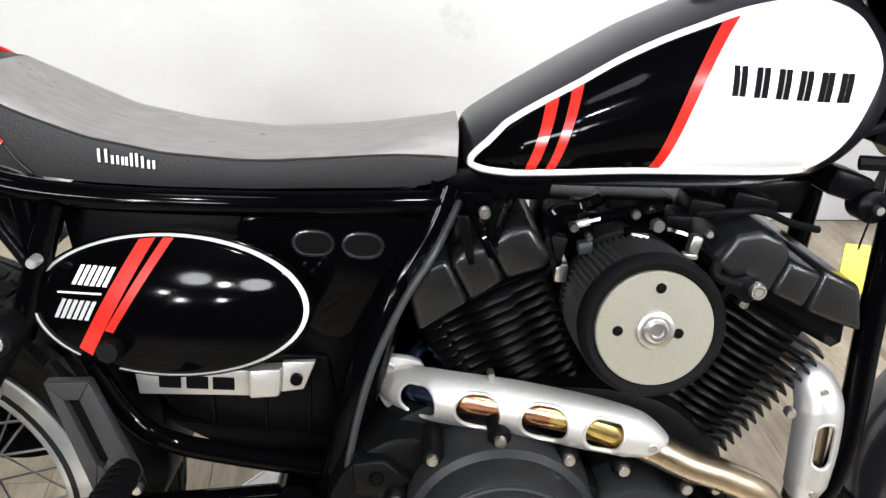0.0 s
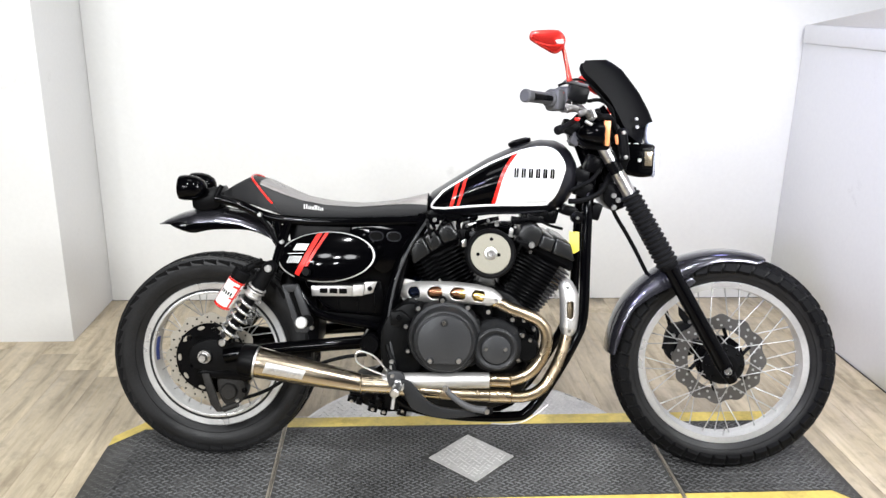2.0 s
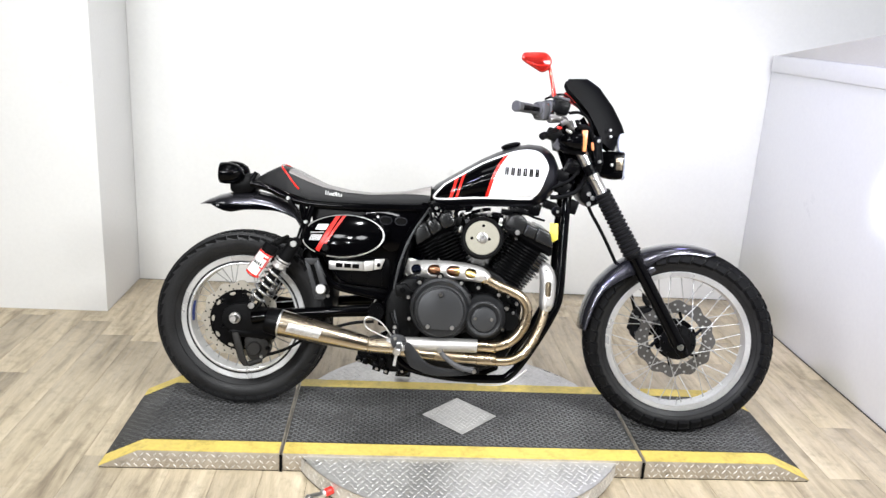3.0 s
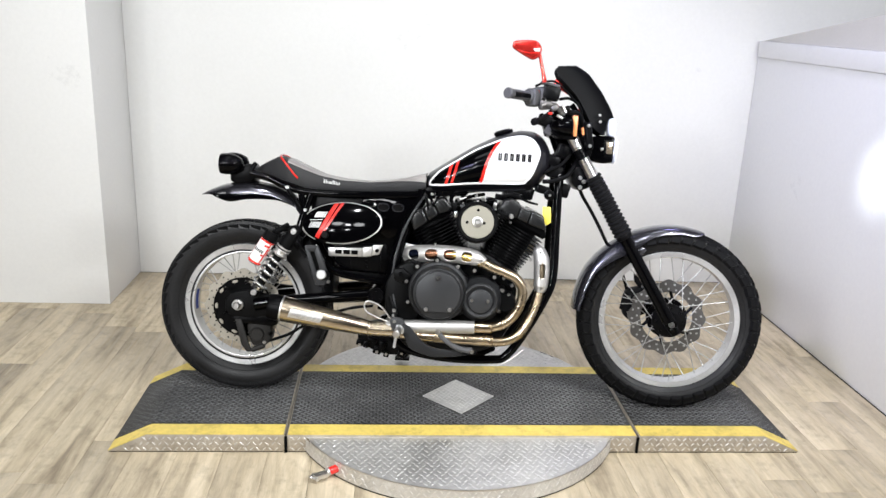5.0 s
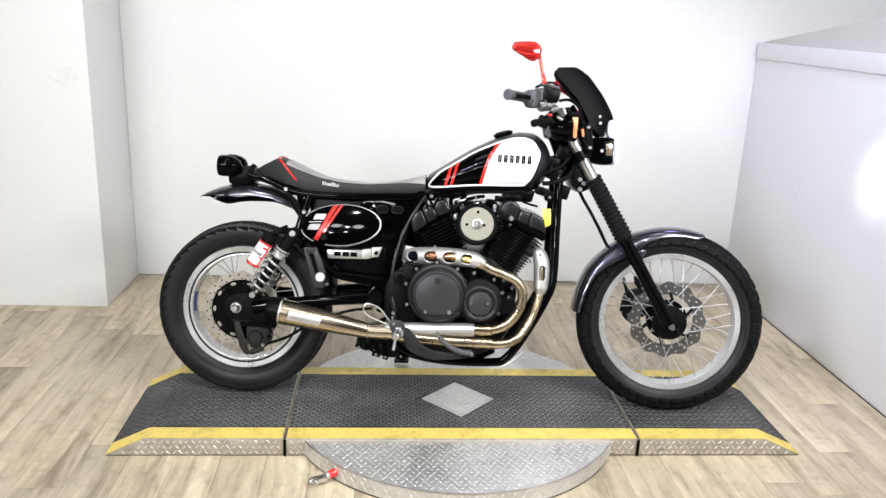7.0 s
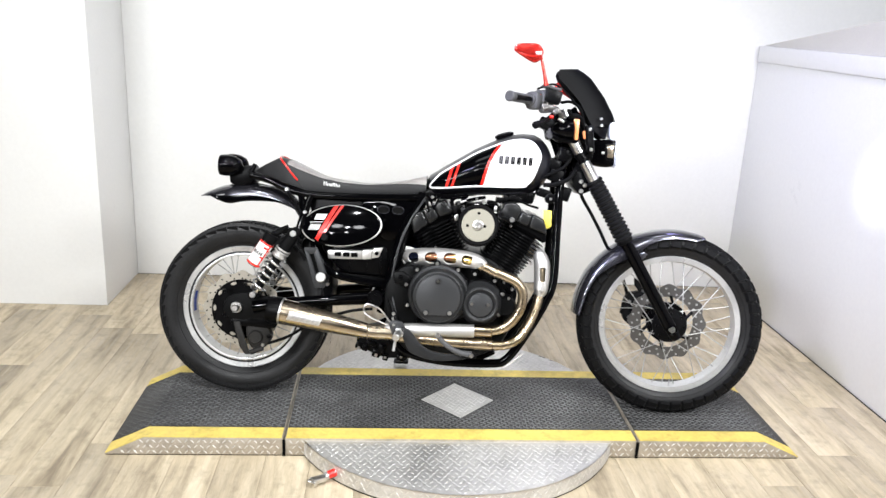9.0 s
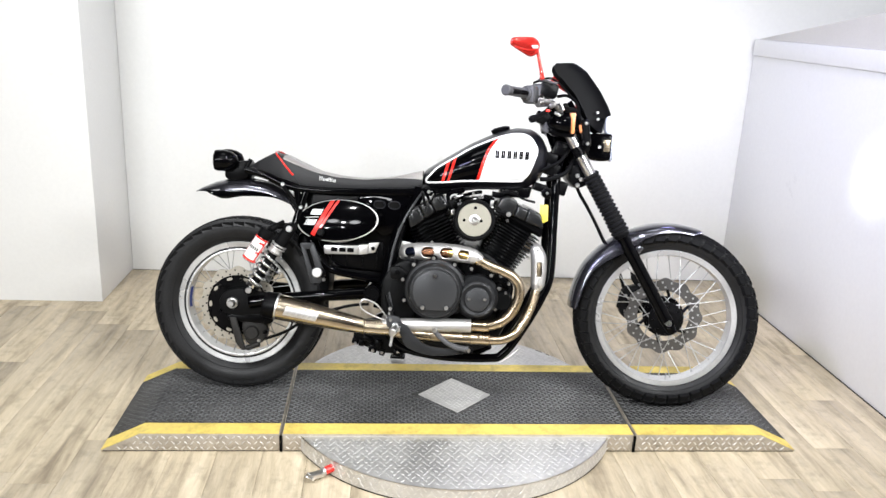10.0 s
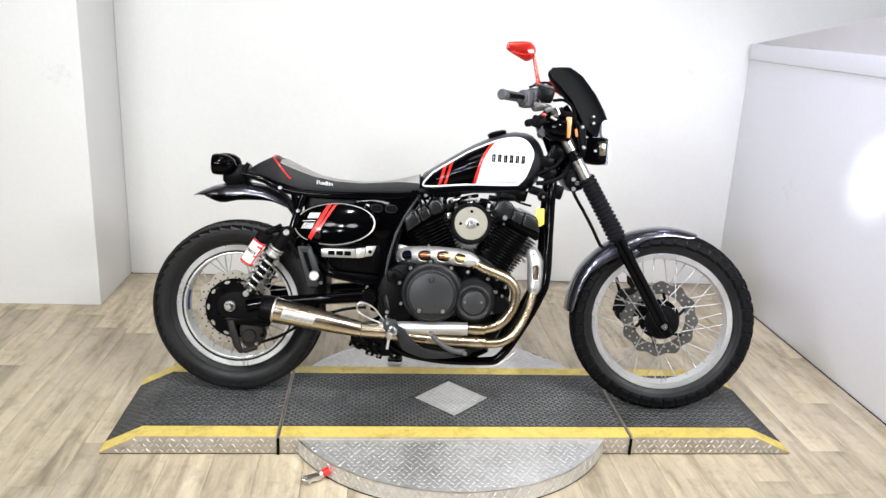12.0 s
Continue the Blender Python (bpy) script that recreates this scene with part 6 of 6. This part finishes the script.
bmesh.ops.solidify(b, geom=b.faces[:], thickness=0.003)
scr = part("fly_screen", b, SMOKE, bike, "smoked black fly screen", angle=50)
for x, z in ((1.274, 1.075), (1.277, 1.052)):
    bolt((x, -0.064, z), 0.0048, scr, SHIELD, 0.006)
part("front_reflector", prism([(1.168, 1.066), (1.188, 1.066), (1.186, 0.994), (1.174, 0.994)], -0.135, -0.115, 0.003), AMBER, bike, "amber fork reflector")
ts = part("turn_signal", rod((1.222, -0.115, 1.046), (1.236, -0.115, 0.950), 0.0155, n=18, chamfer=0.005), SATIN, bike, "black front turn signal with amber lens")
part("lens", rod((1.212, -0.112, 1.028), (1.218, -0.112, 1.0), 0.010, n=14, chamfer=0.003), AMBER, ts, "amber lens")
bolt((1.226, -0.131, 1.033), 0.006, ts, STEEL)
bolt((1.235, -0.131, 0.963), 0.006, ts, STEEL)
bul = part("turn_signal", lathe([(0.004, 0.030), (0.0, 0.034), (-0.018, 0.034), (-0.042, 0.029), (-0.066, 0.018), (-0.076, 0.005)], (1.166, -0.120, 1.028), 32, "x"), GLOSS, bike, "gloss black bullet turn signal")
part("signal_stem", rod((1.13, -0.115, 1.02), (1.15, -0.03, 1.0), 0.009, n=12), SATIN, bul)
part("signal_stalk", rod((1.23, -0.11, 0.99), (1.25, -0.04, 0.98), 0.009, n=12), SATIN, ts)

# -- handlebar and controls --
bar = part("handlebar", tube([(0.95, -0.262, 1.121), (1.02, -0.17, 1.120), (1.085, -0.095, 1.108), (1.128, -0.05, 1.075), (1.135, 0, 1.065), (1.135, 0.05, 1.075), (1.135, 0.10, 1.108), (1.125, 0.19, 1.12), (1.10, 0.28, 1.121)], 0.011, 14, 6), SATIN, bike, "black handlebar with controls")
gr = part("grip", rod((0.932, -0.272, 1.122), (1.004, -0.180, 1.121), 0.0165, n=20, chamfer=0.003), GREYGRIP, bar, "grey rubber grip")
part("bar_end", rod((0.927, -0.279, 1.122), (0.936, -0.267, 1.122), 0.0185, n=20, chamfer=0.004), GREYGRIP, gr)
part("grip", rod((1.097, 0.290, 1.121), (1.124, 0.195, 1.120), 0.0165, n=20, chamfer=0.003), GREYGRIP, bar, "grey rubber grip")
part("throttle_housing", block((1.022, -0.165, 1.119), (0.042, 0.05, 0.062), 0.012, Matrix.Rotation(radians(52), 4, "Z")), GREYGRIP, bar, "dark grey throttle housing")
part("switch_housing", block((1.052, -0.14, 1.126), (0.050, 0.05, 0.064), 0.012, Matrix.Rotation(radians(48), 4, "Z")), GREYGRIP, bar, "grey switch housing")
part("grip_flange", rod((1.000, -0.185, 1.121), (1.008, -0.175, 1.121), 0.0235, n=24, chamfer=0.003), GREYGRIP, gr)
part("kill_switch", rod((1.040, -0.168, 1.136), (1.034, -0.178, 1.138), 0.008, n=14, chamfer=0.002), RED, bar, "red switch button")
part("clamp_bolt", rod((1.060, -0.185, 1.112), (1.056, -0.198, 1.110), 0.009, n=16, chamfer=0.002), CHROME, bar)
part("silver_lever", tube([(1.050, -0.195, 1.090), (1.075, -0.19, 1.098), (1.102, -0.180, 1.090), (1.120, -0.165, 1.076)], [0.010, 0.0085, 0.0075, 0.009], 12), PALEDISC, bar, "bright lever body")
part("banjo_bolt", rod((1.128, -0.150, 1.098), (1.140, -0.150, 1.072), 0.006, n=12, chamfer=0.001), STEEL, bar)
part("banjo_bolt", rod((1.108, -0.175, 1.062), (1.128, -0.170, 1.052), 0.005, n=12, chamfer=0.001), STEEL, bar)
part("fluid_reservoir", block((1.085, -0.15, 1.138), (0.062, 0.045, 0.050), 0.010, ry(12)), ENGINE, bar, "dark brake fluid reservoir")
part("reservoir_lid", block((1.080, -0.15, 1.166), (0.068, 0.050, 0.010), 0.004, ry(12)), GREYGRIP, bar)
part("lever_perch", block((1.066, -0.19, 1.098), (0.042, 0.022, 0.018), 0.005, ry(8)), PALEDISC, bar, "bright lever perch")
part("lever_perch", block((1.098, -0.185, 1.085), (0.026, 0.026, 0.018), 0.005, ry(-25)), PALEDISC, bar)
part("brake_lever", tube([(1.090, -0.15, 1.074), (1.070, -0.19, 1.058), (1.042, -0.235, 1.042), (1.022, -0.265, 1.032)], [0.009, 0.008, 0.008, 0.010], 12), MATTE, bar, "black brake lever")
part("lever_ball", rod((1.034, -0.248, 1.037), (1.018, -0.270, 1.030), 0.0125, n=16, chamfer=0.005), MATTE, bar)
part("adjuster", block((1.082, -0.192, 1.066), (0.014, 0.010, 0.009), 0.002), RED, bar, "red lever adjuster")
for (x, y, z), (sx, sy, sz), mt, a in (((1.075, -0.09, 1.045), (0.05, 0.05, 0.04), MATTE, 20), ((1.10, -0.06, 1.02), (0.05, 0.06, 0.05), SATIN, -15), ((1.125, -0.05, 1.055), (0.06, 0.07, 0.035), SATIN, 10), ((1.16, -0.03, 1.03), (0.06, 0.10, 0.06), GLOSS, 0),
                                       ((1.09, -0.105, 1.012), (0.028, 0.03, 0.036), GREYGRIP, 28), ((1.14, -0.08, 1.085), (0.05, 0.03, 0.018), MATTE, -30), ((1.135, -0.1, 1.075), (0.022, 0.02, 0.02), STEEL, 12)):
    part("control_fitting", block((x, y, z), (sx, sy, sz), 0.006, ry(a)), mt, bar)
gauge = part("speedometer", lathe([(-0.03, 0.028), (-0.025, 0.036), (0.01, 0.038), (0.014, 0.036), (0.014, 0.002)], (0, 0, 0), 36, "z"), GLOSS, bar, "round black speedometer")
gauge.matrix_basis = Matrix.Translation((1.165, 0.0, 1.085)) @ ry(-38)
for a, r in (([(1.12, -0.13, 1.12), (1.16, -0.10, 1.125), (1.20, -0.06, 1.10), (1.215, -0.05, 1.03), (1.20, -0.05, 0.95)], 0.0055), ([(1.09, -0.14, 1.09), (1.15, -0.12, 1.085), (1.19, -0.08, 1.06), (1.18, -0.06, 0.98)], 0.0065),
             ([(1.15, -0.11, 1.075), (1.19, -0.10, 1.075), (1.215, -0.07, 1.03)], 0.009),
             ([(1.20, -0.06, 0.97), (1.15, -0.10, 0.90), (1.11, -0.10, 0.875), (1.07, -0.09, 0.855)], 0.006), ([(1.21, -0.05, 0.92), (1.17, -0.11, 0.86), (1.12, -0.11, 0.835), (1.08, -0.10, 0.83)], 0.008),
             ([(1.03, -0.15, 1.16), (1.09, -0.14, 1.18), (1.14, -0.12, 1.15), (1.19, -0.09, 1.105)], 0.004)):
    part("cable", tube(a, r, 8), MATTE, bar)
for x, z, sx, sz, mt in ((1.115, 0.905, 0.05, 0.04, SATIN), (1.125, 0.865, 0.05, 0.045, SATIN), (1.085, 0.80, 0.05, 0.03, SATIN), (1.165, 0.80, 0.03, 0.05, SATIN), (1.155, 0.94, 0.05, 0.05, SATIN)):
    part("bracket", block((x, -0.055, z), (sx, 0.07, sz), 0.006, ry(15)), mt, bike)
horn = part("horn", lathe([(-0.105, 0.004), (-0.108, 0.008), (-0.102, 0.013), (-0.10, 0.018), (-0.075, 0.019), (-0.07, 0.01)], (1.108, 0, 0.782), 28), SATIN, bike, "round black horn")
bolt((1.108, -0.108, 0.782), 0.005, horn, STEEL)

# -- mirrors --
def mirror(m, side):
    st = part("mirror", tube([(0.0, 0, 0.0), (-0.008, 0.0, 0.035), (-0.020, 0, 0.082), (-0.024, 0, 0.092)], [0.009, 0.006, 0.0055, 0.007], 12, 5), REDANO, bike, "red anodised bar mirror")
    st.matrix_basis = m
    hd = part("mirror_head", prism(rounded([(-0.116, 0.113), (-0.114, 0.129), (-0.104, 0.135), (-0.070, 0.138), (-0.036, 0.137), (-0.018, 0.118), (-0.018, 0.098), (-0.030, 0.080), (-0.048, 0.074), (-0.072, 0.085), (-0.104, 0.103)], 6), -0.011, 0.011, 0.008, seg=4), REDANO, st, "red oval mirror shell")
    part("glass", prism(rounded([(-0.110, 0.115), (-0.108, 0.127), (-0.075, 0.132), (-0.038, 0.131), (-0.024, 0.115), (-0.03, 0.088), (-0.048, 0.081), (-0.072, 0.091), (-0.100, 0.106)], 6), 0.0112, 0.0125, 0), CHROME, hd)
    part("pivot_plate", prism([(-0.046, 0.110), (-0.024, 0.112), (-0.022, 0.100), (-0.040, 0.099)], -0.0145, -0.0105, 0.0015), SPOKE, hd, "bare metal pivot plate")
    part("groove", tube([(-0.10, -0.0112, 0.104), (-0.06, -0.0118, 0.095), (-0.03, -0.0115, 0.098)], 0.0015, 6), RED, hd)
    return st


mirror(Matrix.Translation((1.056, -0.20, 1.168)), -1)
mirror(Matrix.Translation((1.245, 0.20, 1.085)) @ Matrix.Rotation(radians(8), 4, "Z"), 1)

# -- yellow tag --
yt = part("yellow_tag", prism([(1.086, 0.741), (1.115, 0.740), (1.118, 0.684), (1.103, 0.674), (1.088, 0.682)], -0.102, -0.100, 0.0004), YTAG, bike, "yellow paper key tag")
part("tag_string", tube([(1.105, -0.105, 0.775), (1.102, -0.104, 0.755), (1.101, -0.102, 0.735)], 0.0012, 6), INK, yt)

# ---- floor planks ----
PW, PLEN = 0.152, 1.22
pm = part("plank", block((0, 0, 0), (PW - 0.0008, PLEN - 0.0008, 0.008), 0.001), PLANK, floor)
count = 0
random.seed(11)
i = 0
x = XMIN + PW / 2
while x < XMAX:
    y = YMIN - random.random() * PLEN
    while y < BACK + 0.1:
        lo, hi = max(y, YMIN), min(y + PLEN, BACK - 0.001)
        if hi - lo < 0.02:
            y += PLEN
            continue
        m = Matrix.Translation((x, (lo + hi) / 2, -0.004)) @ Matrix.Diagonal((1, (hi - lo) / PLEN, 1, 1))
        if count == 0:
            pm.matrix_basis = m
        else:
            again("plank", pm, floor, m)
        count += 1
        y += PLEN
    x += PW
